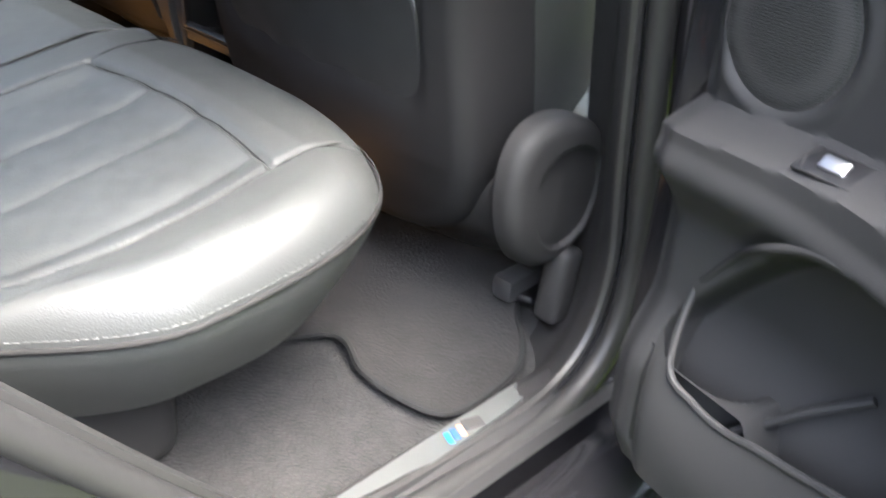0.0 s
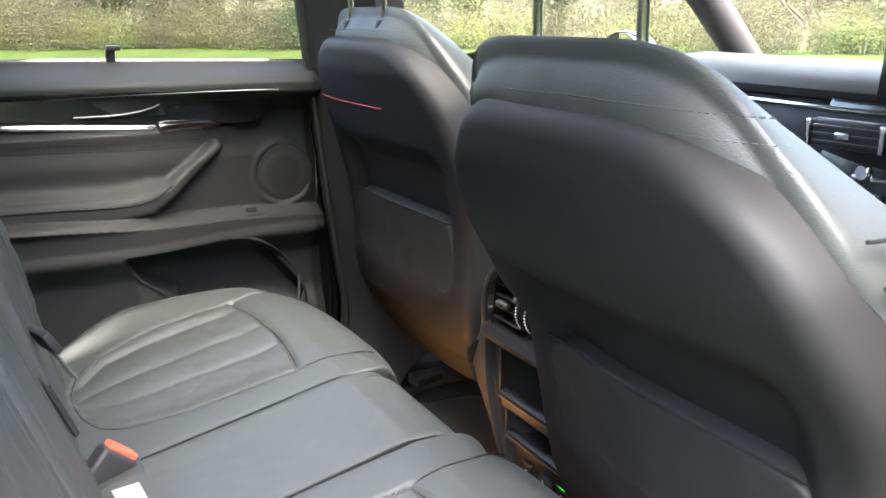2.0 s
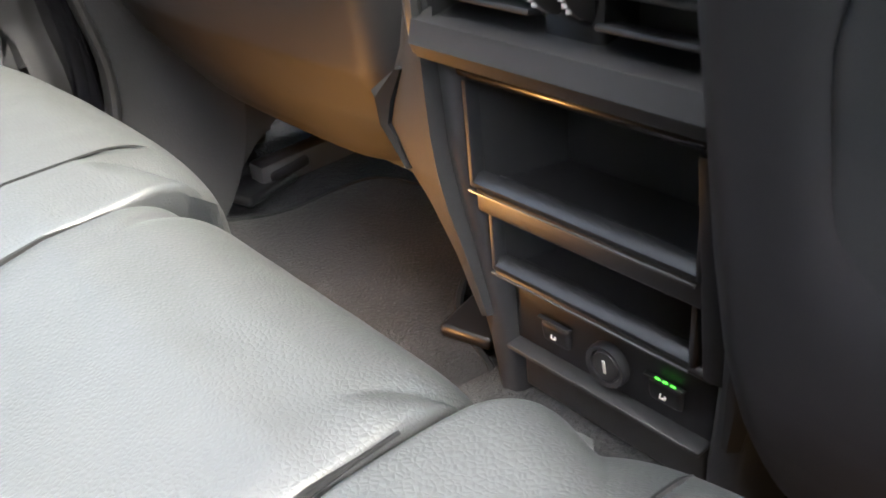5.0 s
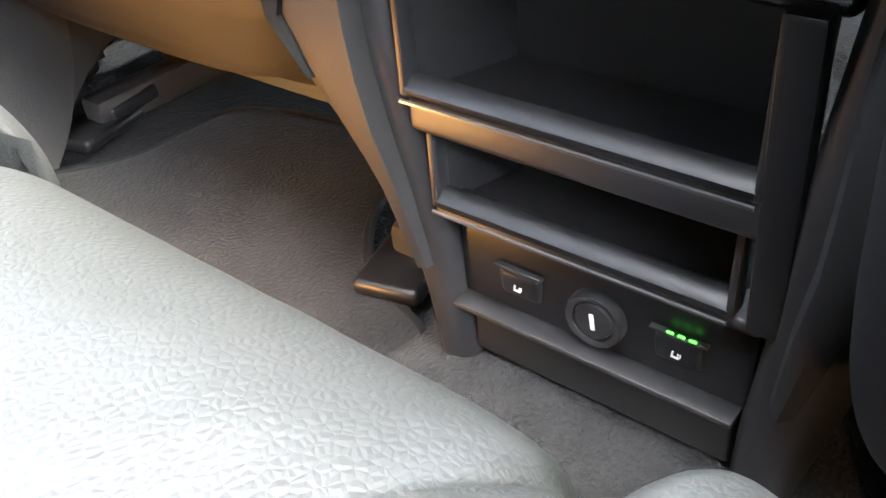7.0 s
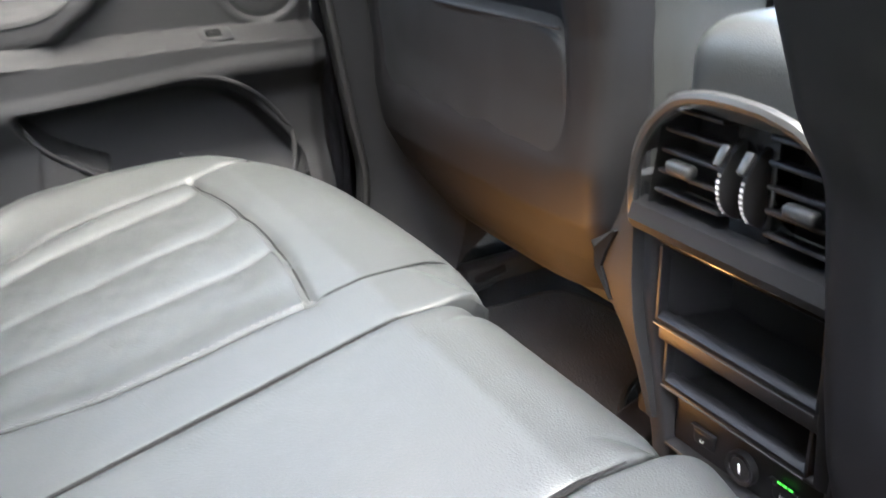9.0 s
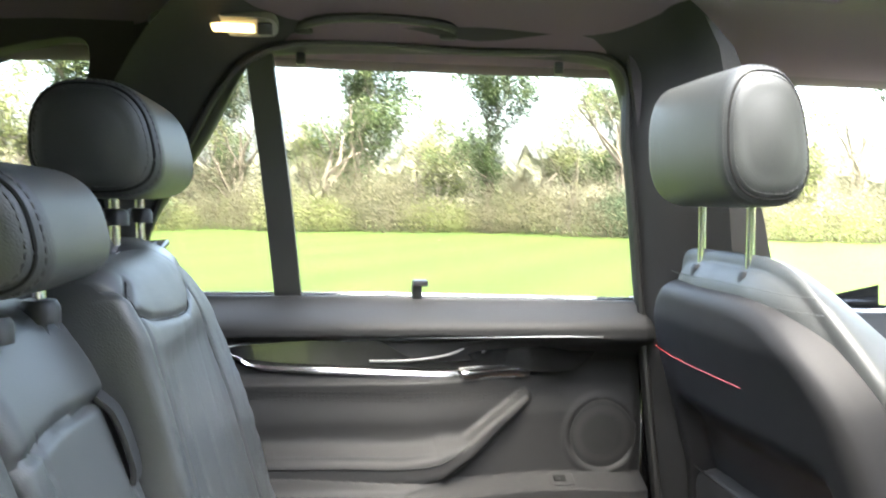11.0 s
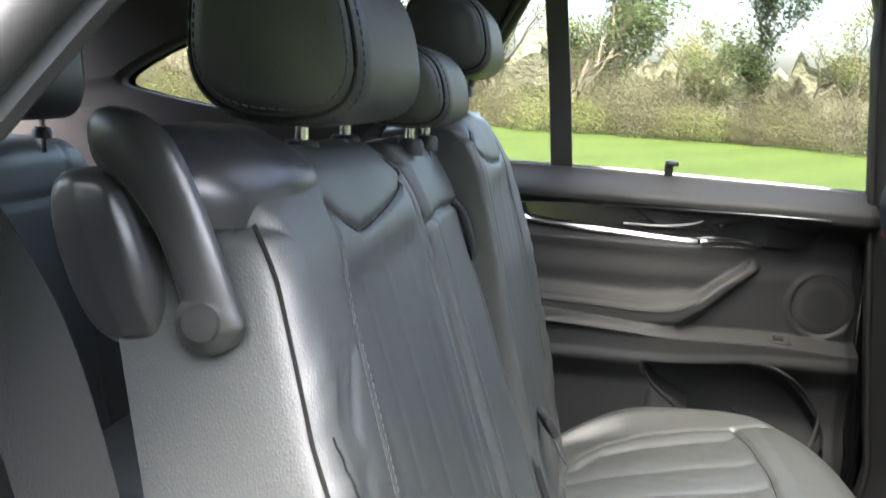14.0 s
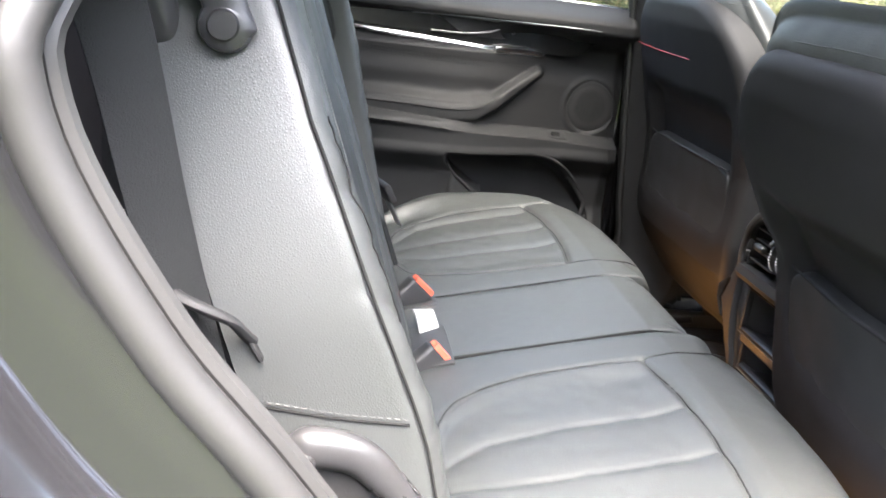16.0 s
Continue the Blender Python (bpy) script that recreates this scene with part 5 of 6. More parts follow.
part("tongue_plate", box((0.003, 0.022, 0.05), 0.001, 1, at=(-0.400, 0.222, 0.898), turn=(0, -30, 20)), steel, tongue)


# ---- rear end of the centre console ----
def centre_console():
    c = thing("centre_console", "black centre console with rear vents, open cubbies and heated seat switches", "centre console", at=pose(0.5, 0.022, 0.55))
    yc = 0.024
    face = lambda z: 0.222 - 0.125 * np.clip(z - 0.665, 0, 0.13) - 0.13 * np.clip(z - 0.795, 0, 0.06) * 0 + (0.10 * np.clip(0.665 - z, 0, 1))
    hw = lambda z: np.interp(z, [0.55, 0.63, 0.70, 0.80, 0.86, 0.95, 1.02], [0.100, 0.104, 0.112, 0.120, 0.126, 0.120, 0.10])
    # cheeks: the curved sides and surround
    for s in (1, -1):
        rings = []
        for z in np.linspace(0.55, 0.90, 40):
            w = float(hw(z))
            inn = w - 0.024
            x = float(face(z))
            rings.append([(x + 0.010, yc + s * inn, z), (x - 0.002, yc + s * (inn + 0.003), z), (x - 0.006, yc + s * (inn + 0.008), z), (x - 0.006, yc + s * (w - 0.002), z), (x - 0.003, yc + s * (w + 0.003), z),
                          (x + 0.008, yc + s * (w + 0.008), z), (x + 0.10, yc + s * (w + 0.013), z), (x + 0.45, yc + s * (w + 0.016), z), (x + 0.9, yc + s * (w + 0.016), z)])
        part("cheek", grid_geo(rings), hard_plastic, c, "curved black side of the console")
    # bright arch round the vents
    for s in (1, -1):
        a = smooth_line([(0.198, yc + s * 0.122, 0.852), (0.190, yc + s * 0.117, 0.88), (0.184, yc + s * 0.110, 0.92), (0.180, yc + s * 0.094, 0.955), (0.176, yc + s * 0.062, 0.985), (0.175, yc + s * 0.03, 0.995), (0.175, yc, 0.997)], 30)
        part("vent_arch", tube(a, 0.0055, 8), satin_trim, c, "satin grey arch round the vents")
    # folded side flange between the console and the seat, with its dark notch
    for s in (1, -1):
        strip = []
        for z, x, y0, y1 in ((0.905, 0.196, 0.116, 0.128), (0.862, 0.194, 0.112, 0.140), (0.830, 0.193, 0.110, 0.156), (0.806, 0.193, 0.109, 0.166), (0.780, 0.195, 0.108, 0.154), (0.752, 0.199, 0.106, 0.136), (0.715, 0.206, 0.100, 0.120), (0.660, 0.216, 0.094, 0.108)):
            strip.append([(x + 0.006, yc + s * y0, z), (x - 0.004, yc + s * (y0 + 0.004), z), (x - 0.006, yc + s * (y0 * 0.4 + y1 * 0.6), z), (x, yc + s * y1, z), (x + 0.05, yc + s * (y1 + 0.004), z), (x + 0.05, yc + s * y0, z)])
        part("side_flange", loft(strip), soft_plastic, c, "soft grained side flange")
        # near-black plate that puts in the shade of the hollow beside the flange
        fold = [[(x, yc + s * y0, z), (x - 0.003, yc + s * (y0 + y1) / 2, z), (x + 0.004, yc + s * y1, z), (x + 0.03, yc + s * y1, z), (x + 0.03, yc + s * y0, z)] for z, x, y0, y1 in ((0.850, 0.186, 0.132, 0.138), (0.826, 0.185, 0.146, 0.172), (0.806, 0.187, 0.155, 0.165), (0.776, 0.191, 0.140, 0.143))]
        part("notch_shade", loft(fold), seam_dark, c, "dark plate for the shaded hollow beside the flange")
    W = lambda z: 2 * (float(hw(z)) - 0.024)
    bar = lambda z0, z1, out, mat, nm, lab="": part(nm, box((0.024, W((z0 + z1) / 2) + 0.002, z1 - z0), 0.004, 3, at=(float(face((z0 + z1) / 2)) + 0.010 - out, yc, (z0 + z1) / 2)), mat, c, lab)
    part("cubby_cheek", box((0.012, 0.016, 0.150), 0.003, 2, at=(0.209, yc - 0.089, 0.776), turn=(0, -7, 0)), lip_plastic, c)
    part("vent_ledge", loft([[(x, y, z) for x, z in ((0.215, 0.858), (0.186, 0.862), (0.180, 0.872), (0.184, 0.886), (0.215, 0.892))] for y in np.linspace(yc - 0.113, yc + 0.113, 6)]), hard_plastic, c, "rounded ledge under the vents")
    bar(0.846, 0.856, 0.0, gloss_black, "panel_bar")
    bar(0.752, 0.772, 0.002, hard_plastic, "panel_bar", "black bar between the cubbies")
    bar(0.698, 0.706, 0.002, hard_plastic, "panel_bar")
    bar(0.596, 0.636, -0.004, panel_dark, "panel_foot", "black foot panel")
    # the two cubbies: back, floor, roof and a lip
    for z0, z1, depth in ((0.772, 0.846, 0.085), (0.706, 0.752, 0.075)):
        w = W((z0 + z1) / 2) / 2
        x = float(face((z0 + z1) / 2))
        y0, y1 = yc - w + 0.016, yc + w - 0.004
        P = np.array([(x, y0, z0), (x, y1, z0), (x, y1, z1), (x, y0, z1), (x + depth, y0 + .006, z0 - 0.012), (x + depth, y1 - .006, z0 - 0.012), (x + depth, y1 - .006, z1), (x + depth, y0 + .006, z1)])
        part("cubby", (P, [[4, 5, 6, 7], [0, 1, 5, 4], [1, 2, 6, 5], [2, 3, 7, 6], [3, 0, 4, 7]]), panel_dark, c, "open dark cubby")
        lip = [[(x + a, y, z0 + b) for a, b in ((-0.002, 0.0), (-0.003, 0.004), (0.002, 0.009), (0.007, 0.0095), (0.022, -0.004))] for y in np.linspace(y0, y1, 5)]
        part("cubby_lip", grid_geo(lip), lip_plastic, c, "smooth cubby lip")
        part("cubby_edge", tube([(x - 0.005, y, z0 - 0.001) for y in np.linspace(y0, y1, 4)], 0.0011, 5), satin_trim, c)
        for s, yy in ((1, y1), (-1, y0)):
            part("cubby_side", box((0.012, 0.004, z1 - z0), 0.0015, 2, at=(x + 0.003, yy, (z0 + z1) / 2)), hard_plastic, c)
    # switch panel
    x = 0.222
    part("switch_panel", box((0.012, W(0.67), 0.058), 0.003, 2, at=(x + 0.012, yc, 0.668)), lip_plastic, c)
    part("panel_ledge", box((0.016, W(0.65), 0.004), 0.0015, 2, at=(x, yc, 0.640)), hard_plastic, c)
    for s in (1, -1):
        k = part("heat_switch", box((0.010, 0.026, 0.018), 0.0035, 3, at=(x + 0.0075, yc - 0.002 + s * 0.046, 0.662), turn=(0, -8, 0)), lip_plastic, c, "heated seat rocker switch")
        part("symbol", joined(box((0.0006, 0.0009, 0.004), 0, at=(x + 0.0017, yc + s * 0.046, 0.661), turn=(8, 0, 0)), box((0.0006, 0.0034, 0.0009), 0, at=(x + 0.0017, yc - 0.002 + s * 0.046, 0.6595)), box((0.0006, 0.0006, 0.0022), 0, at=(x + 0.0017, yc - 0.003 + s * 0.046, 0.6612)), box((0.0006, 0.0006, 0.0022), 0, at=(x + 0.0017, yc - 0.0042 + s * 0.046, 0.6612))), mark_white, k)
        part("switch_gap", box((0.004, 0.030, 0.002), 0.0005, 1, at=(x + 0.003, yc - 0.002 + s * 0.046, 0.6725)), panel_dark, c)
    for j in range(3):
        part("indicator", box((0.001, 0.0036, 0.0014), 0.0003, 1, at=(x + 0.0010, yc - 0.050 + (j - 1) * 0.0058, 0.6745)), led_green, c, "lit green indicator")
    sk = part("power_socket", revolve([(0.0001, 0.004), (0.0105, 0.004), (0.0112, 0.0025), (0.0115, 0.0), (0.0125, 0.004), (0.0155, 0.005), (0.0165, 0.002), (0.0165, -0.006)], 36, at=(x + 0.004, yc - 0.003, 0.662), turn=(0, -90, 0)), hard_plastic, c, "round power socket cover")
    part("socket_lever", box((0.0008, 0.0026, 0.010), 0.0003, 1, at=(x - 0.0006, yc - 0.003, 0.662), turn=(-8, 0, 0)), mark_white, sk)
    # vents
    part("vent_box", joined((np.array([(0.235, yc - 0.10, 0.888), (0.235, yc + 0.10, 0.888), (0.235, yc + 0.085, 0.985), (0.235, yc - 0.085, 0.985)]), [[0, 1, 2, 3]]),
                            (np.array([(0.235, yc - 0.10, 0.888), (0.19, yc - 0.10, 0.888), (0.19, yc - 0.085, 0.985), (0.235, yc - 0.085, 0.985)]), [[0, 1, 2, 3]]),
                            (np.array([(0.235, yc + 0.10, 0.888), (0.19, yc + 0.10, 0.888), (0.19, yc + 0.085, 0.985), (0.235, yc + 0.085, 0.985)]), [[0, 1, 2, 3]])), panel_dark, c)
    for s in (1, -1):
        for j in range(5):
            z = 0.900 + 0.0185 * j
            w = 0.072 - 0.004 * j
            part("vent_slat", box((0.020, w, 0.0035), 0.0015, 2, at=(0.200 - 0.05 * (z - 0.9), yc + s * (0.022 + w / 2), z), turn=(0, 12, 0)), hard_plastic, c, "black vent slat")
        part("vent_tab", box((0.012, 0.028, 0.011), 0.004, 3, at=(0.184, yc + s * 0.058, 0.930)), satin_trim, c, "grey vent adjusting tab")
        part("vent_wheel", revolve([(0.001, 0.0035), (0.030, 0.0035), (0.033, 0.002), (0.033, -0.002), (0.030, -0.0035), (0.001, -0.0035)], 40, at=(0.209, yc + s * 0.0115, 0.932), turn=(90, 0, 0)), hard_plastic, c, "ribbed vent thumb wheel")
        part("wheel_marks", joined(*[box((0.002, 0.0022, 0.0022), 0, at=(0.209 - 0.0333 * math.cos(a), yc + s * 0.0115, 0.932 + 0.0333 * math.sin(a))) for a in np.linspace(-0.75, 0.25, 8)]), mark_white, c)
        part("wheel_grip", box((0.006, 0.008, 0.018), 0.002, 2, at=(0.178, yc + s * 0.0115, 0.955), turn=(0, 35, 0)), satin_trim, c)
    part("vent_mount", box((0.03, 0.042, 0.10), 0.004, 2, at=(0.215, yc, 0.935)), gloss_black, c)
    part("vent_top", grid_geo([[(xx, yc + w * math.sin(a), zz + hh * math.cos(a)) for a in np.linspace(-1.25, 1.25, 24)] for xx, w, zz, hh in ((0.182, 0.112, 0.900, 0.092), (0.21, 0.116, 0.90, 0.098), (0.30, 0.125, 0.90, 0.098), (0.6, 0.13, 0.90, 0.09))]), hard_plastic, c, "rounded top of the console")
    return c


centre_console()


def console_armrest():
    a = thing("console_armrest", "black leather armrest lid on the centre console", "armrest", at=pose(0.38, 0.024, 1.01))
    part("lid", pad(0.085, 0.205, (0.03,) * 4, lambda u, v: 1.050 - 0.012 * (u / 0.085) ** 2 + 0 * v, lambda u, v, h: (0.395 + v, 0.024 + u * 1.1, h), 0.03, corner=(5, 5), n=(50, 60)), leather, a)
    part("lid_base", box((0.32, 0.16, 0.04), 0.012, 3, at=(0.44, 0.024, 0.985)), hard_plastic, a)


console_armrest()


# ---- front seats ----
def front_seat(yc, dx, dz, who, sgn, glow):
    """sgn: +1 where the seat's outer side is to the left."""
    s = thing("front_seat", f"black leather {who} seat with plastic shell and map pocket", "car seat", "front seats", at=pose(0.45 + dx, yc, 0.55))
    k = math.hypot(1, 0.30)
    U, N = np.array([-0.30, 0, 1]) / k, np.array([-1, 0, -0.30]) / k     # up the back; out to the rear
    O = np.array([0.2875 + dx, yc, 0.70 + dz])

    def place(u, v, h):
        back = 0.045 * step(v, 0.04, 0.22) - 0.018 * step(u, 0.0, 0.2) * (1 - step(v, 0.03, 0.10)) if sgn < 0 else 0.0 * v
        return O[0] - back + (v + 0.31) * U[0] + h * N[0] - np.interp(v + 0.31, [-0.05, 0.03, 0.09, 0.14, 0.20, 0.26, 0.33, 0.42], [0, 0.012, 0.036, 0.046, 0.038, 0.020, 0.005, 0.0]) * (1.0 if sgn > 0 else 0.35), O[1] + u * (1 + 0.05 * step(v, -0.05, 0.12) - 0.13 * step(v, 0.20, 0.33) - ((0.05 * step(v, -0.05, 0.10) + 0.12 * step(v, 0.02, 0.22)) * (u > 0) if sgn < 0 else 0)), O[2] + (v + 0.31) * U[2] + h * N[2]

    def lead(u, v):
        z = -0.012 - 0.03 * (np.abs(u) / 0.26) ** 3 - 0.03 * step(v, 0.30, 0.40)
        return z + lattice_noise(u, v, 30, 31) * 0.0015

    broad = 0.0 if sgn > 0 else 0.28
    hw, thin, low, draw = (0.244, 0.72, -0.02, 0.035) if sgn > 0 else (0.238, 0.79, -0.02, 0.035)
    part("backrest", pad(hw, 0.342 if sgn > 0 else 0.352, (0.055, 0.055, 0.04, 0.05), lambda u, v: lead(u, v + 0.014), lambda u, v, h: place(u * (1 + broad * step(v, 0.12, 0.30) * (u > 0)), v + 0.014, np.where(h < -0.04, -0.04 + (h + 0.04) * (1 - thin * step(v, low, 0.30)), h)), 0.13 if sgn > 0 else 0.185, corner=(3.4, 7), n=(130, 150), dense=1.3, taper=draw), leather, s)
    if sgn < 0:
        # sewn lines on the outer side bolster

        def side(v, h):
            raw = -0.04 + (h + 0.04) / (1 - thin * float(step(np.array(v - 0.014), low, 0.30)))
            w = min(max((-0.09 - raw) / 0.167, 0), 1)
            p = place(np.array(-hw * (1 - draw * w ** 1.3 / 0.342)), np.array(v), np.array(h))
            return [float(p[0]), float(p[1]) - 0.001, float(p[2])]
        for pts, double in (([(0.235, -0.055), (0.222, -0.085), (0.200, -0.115), (0.176, -0.134)], False), ([(0.200, -0.060), (0.176, -0.090), (0.143, -0.108), (0.10, -0.120), (0.042, -0.128)], True)):
            L = [side(v, h) for v, h in smooth_line(pts, 30)]
            part("side_seam", tube(L, 0.0016, 6), piping_mat, s, "sewn seam")
            if double:
                part("stitching", stitches(np.array(L) + (0.006, -0.0006, 0.006), (0, -1, 0), 0.004, 0.003, 0.0006), thread_mat, s)
    ln = smooth_line([(-0.22, 0.318), (-0.12, 0.322), (0.0, 0.324), (0.12, 0.322), (0.22, 0.318)], 60)
    for off in (0.004, -0.013):
        pts = [[float(q) for q in place(np.array(u), np.array(v + off), np.array(float(lead(np.array([u]), np.array([v + off]))[0]) + 0.0005))] for u, v in ln]
        part("stitching", stitches(pts, N, 0.004, 0.003, 0.0006), thread_mat, s)

    def shell(u, v):
        z = 0.016 - 0.012 * (np.abs(u) / 0.24) ** 3
        hollow = step(0.205 - np.abs(u), 0, 0.05) * step(0.155 - v, 0, 0.06) * step(v, -0.135, -0.015)
        z = z - 0.026 * hollow - 0.008 * step(v, 0.26, 0.31)
        return z

    part("back_shell", pad(0.243 if sgn > 0 else 0.248, 0.315, (0.022, 0.022, 0.03, 0.020), shell, (lambda u, v, h: place(u, v, np.where(h < -0.03, -0.03 + (h + 0.03) * (1 - 0.9 * step(v, 0.02, 0.24)), h))) if sgn < 0 else place, 0.03 if sgn > 0 else 0.085, corner=(3.6, 9.0), n=(120, 130), dense=1.25), shell_plastic, s, "smooth black plastic back shell")

    rise, lift = (0.0070, -0.075) if sgn > 0 else (0.006, -0.066)

    def pocket(u, v):
        return rise + 0.003 * np.cos(u / 0.17 * 1.5) + 0.002 * step(v, 0.02, 0.10) + lattice_noise(u, v, 24, 40) * 0.002

    part("map_pocket", pad(0.193, 0.102, (0.005, 0.005, 0.02, 0.004), pocket, lambda u, v, h: place(u, v + lift, h), 0.005, corner=(7, 7), n=(70, 50)), leather_smooth, s, "black leather map pocket")
    part("pocket_rim", tube([[float(q) for q in place(np.array(u), np.array(lift + 0.100), np.array(rise + 0.001 + 0.003 * math.cos(u / 0.17 * 1.5)))] for u in np.linspace(-0.186, 0.186, 30)], 0.0016, 6), piping_mat, s)
    if glow:
        part("light_line", tube([[float(q) for q in place(np.array(u), np.array(v), np.array(float(shell(np.array([u]), np.array([v]))[0]) + 0.0008))] for u, v in zip(np.linspace(glow[0], glow[1], 20), np.full(20, glow[2]))], 0.0005, 5), led_red, s, "thin red ambient light line")
    # lower valance
    part("valance", pad(0.240, 0.088, (0.03, 0.03, 0.02, 0.02), lambda u, v: 0.004 - 0.02 * (u / 0.22) ** 2 - 0.03 * step(-v, 0.0, 0.07), lambda u, v, h: place(u, v - 0.270, h), 0.06, corner=(5, 5), n=(60, 40)), shell_plastic, s, "black plastic lower valance")
    # seat cushion and base
    part("seat", pad(0.26, 0.27, (0.05,) * 4, lambda u, v: (0.86 if sgn > 0 else 0.785) + 0.05 * (v / 0.27) + 0.02 * (u / 0.26) ** 2, lambda u, v, h: (0.60 + dx + v, yc + u, h), 0.10 if sgn > 0 else 0.02, corner=(5, 5), n=(50, 50)), leather, s)
    part("seat_frame", box((0.46, 0.44, 0.10), 0.02, 3, at=(0.60 + dx, yc, 0.70)), hard_plastic, s)
    for side in (1, -1):
        y = yc + side * 0.205
        part("rail", box((0.60, 0.035, 0.035), 0.008, 2, at=(0.60 + dx * 0.5, y, 0.577)), satin_trim, s, "dark metal seat rail")
        part("rail_cover", joined(box((0.085, 0.056, 0.014), 0.006, 3, at=(0.302, y, 0.565), turn=(0, 0, 14)), box((0.06, 0.040, 0.018), 0.006, 3, at=(0.340, y, 0.578), turn=(0, -6, 0))), lip_plastic, s, "black rail end cover")
        part("riser", box((0.30, 0.03, 0.10), 0.008, 2, at=(0.55 + dx, y, 0.64)), hard_plastic, s)
    # rounded side cover over the recliner, with a raised rim round a flat face
    ox, oy, oz = 0.322 + dx, yc + sgn * 0.282, 0.757

    def cover(u, v):
        r = np.hypot((u + 0.016) / 0.070, (v + 0.002) / 0.068)
        return 0.024 - 0.007 * (1 - step(r, 0.86, 0.95)) - 0.010 * step(-v, 0.03, 0.10) - 0.10 * np.clip(u, 0, 1)

    part("recliner_cover", pad(0.090, 0.092, (0.018,) * 4, cover, lambda u, v, h: (ox - u * (0.86 + 1.6 * v) + 0.12 * v, oy + sgn * (h - 0.25 * np.clip(-u, 0, 1) * 0), oz + v + 0.18 * u), 0.008, corner=(2.3, 2.3), n=(70, 70)), soft_plastic, s, "rounded black recliner cover")
    part("cover_foot", box((0.038, 0.035, 0.10), 0.010, 3, at=(ox + 0.03, oy + sgn * 0.012, 0.63), turn=(0, 8, 0)), soft_plastic, s)
    return s


front_seat(0.428, 0.0, 0.0, "front passenger", 1, (0.232, -0.055, 0.207))
front_seat(-0.352, -0.108, -0.044, "driver", -1, None)
headrest(0.462, 1.495, 0.130, 0.135, 0.055, 0.085, "black leather front headrest on chrome posts", group="front headrests", sit=1.326)
headrest(-0.332, 1.478, -0.010, 0.139, 0.055, 0.085, "black leather front headrest on chrome posts", group="front headrests", sit=1.287)


# ---- dashboard and windscreen ----
def dashboard():
    d = thing("dashboard", "black dashboard with vents, screen and climate controls", "dashboard", at=pose(1.1, 0, 0.6))
    prof = [(1.42, 1.20), (1.30, 1.235), (1.12, 1.255), (1.0, 1.245), (0.955, 1.225), (0.945, 1.205), (0.952, 1.190), (0.965, 1.185), (0.935, 1.165), (0.925, 1.130), (0.93, 1.05), (0.95, 0.95), (1.0, 0.80)]
    P = [[(x + 0.10 * (y / 0.75) ** 2, y, z) for x, z in prof] for y in np.linspace(-0.78, 0.78, 40)]
    part("upper_pad", grid_geo(P), soft_plastic, d)
    part("trim_line", tube([(0.937 + 0.10 * (y / 0.75) ** 2, y, 1.175) for y in np.linspace(-0.7, 0.7, 30)], 0.004, 6), chrome, d)
    part("hood_gap", tube([(0.96 + 0.10 * (y / 0.75) ** 2, y, 1.214) for y in np.linspace(-0.7, 0.7, 30)], 0.006, 6), panel_dark, d)
    part("centre_panel", box((0.06, 0.36, 0.40), 0.02, 3, at=(0.945, 0.0, 1.00), turn=(0, 10, 0)), gloss_black, d, "glossy black centre panel")
    for y in (0.085, -0.085):
        part("vent", box((0.02, 0.145, 0.052), 0.006, 3, at=(0.902, y, 1.135)), panel_dark, d)
        for j in range(3):
            part("vent_slat", box((0.012, 0.135, 0.004), 0.001, 1, at=(0.892, y, 1.120 + 0.014 * j)), satin_trim, d)
        part("vent_tab", box((0.012, 0.03, 0.012), 0.003, 2, at=(0.886, y, 1.134)), chrome, d)
        for e in (-1, 1):
            part("vent_end", box((0.014, 0.010, 0.05), 0.003, 2, at=(0.890, y + e * 0.076, 1.134)), chrome, d)
    for y in (0.040, -0.115):
        part("knob", revolve([(0.001, 0.012), (0.012, 0.012), (0.014, 0.009), (0.0145, 0)], 24, at=(0.897, y, 1.075), turn=(0, -90, 0)), chrome, d, "chrome rotary knob")
    for z in (1.062, 1.010, 0.972):
        for j in range(6):
            part("key", box((0.008, 0.036, 0.007), 0.002, 2, at=(0.912, 0.060 - 0.040 * j, z)), chrome, d, "bright key")
    for j in range(7):
        part("key", box((0.008, 0.024, 0.012), 0.002, 2, at=(0.913, 0.06 - 0.033 * j, 1.030)), hard_plastic, d)
    sc = thing("screen", "lit teal dashboard screen in a black frame", "screen", at=pose(0.95, -0.06, 1.22))
    part("screen_frame", box((0.016, 0.285, 0.125), 0.006, 3, at=(0.935, -0.085, 1.262), turn=(0, 6, 0)), gloss_black, sc)
    part("display", box((0.003, 0.245, 0.095), 0.001, 1, at=(0.9265, -0.09, 1.264), turn=(0, 6, 0)), screen_mat, sc, "lit teal display")
    bars = [box((0.001, 0.010, 0.004), 0, at=(0.9245, 0.015 - 0.014 * j, 1.225), turn=(0, 6, 0)) for j in range(6)]
    part("display_rows", joined(*bars), mark_white, sc)
    w = thing("steering_wheel", "black leather steering wheel behind the driver seat", "steering wheel", at=pose(0.80, -0.38, 1.0))
    ring = [(0.80 + 0.06 * math.sin(a), -0.425 + 0.185 * math.cos(a), 1.06 + 0.175 * math.sin(a)) for a in np.linspace(0, 2 * np.pi, 61)[:-1]]
    part("rim", tube(ring, 0.016, 10, closed=True), leather_smooth, w)
    part("hub", box((0.06, 0.15, 0.12), 0.03, 4, at=(0.83, -0.425, 1.05)), hard_plastic, w)
    part("spoke", box((0.02, 0.34, 0.03), 0.008, 2, at=(0.83, -0.425, 1.06)), hard_plastic, w)
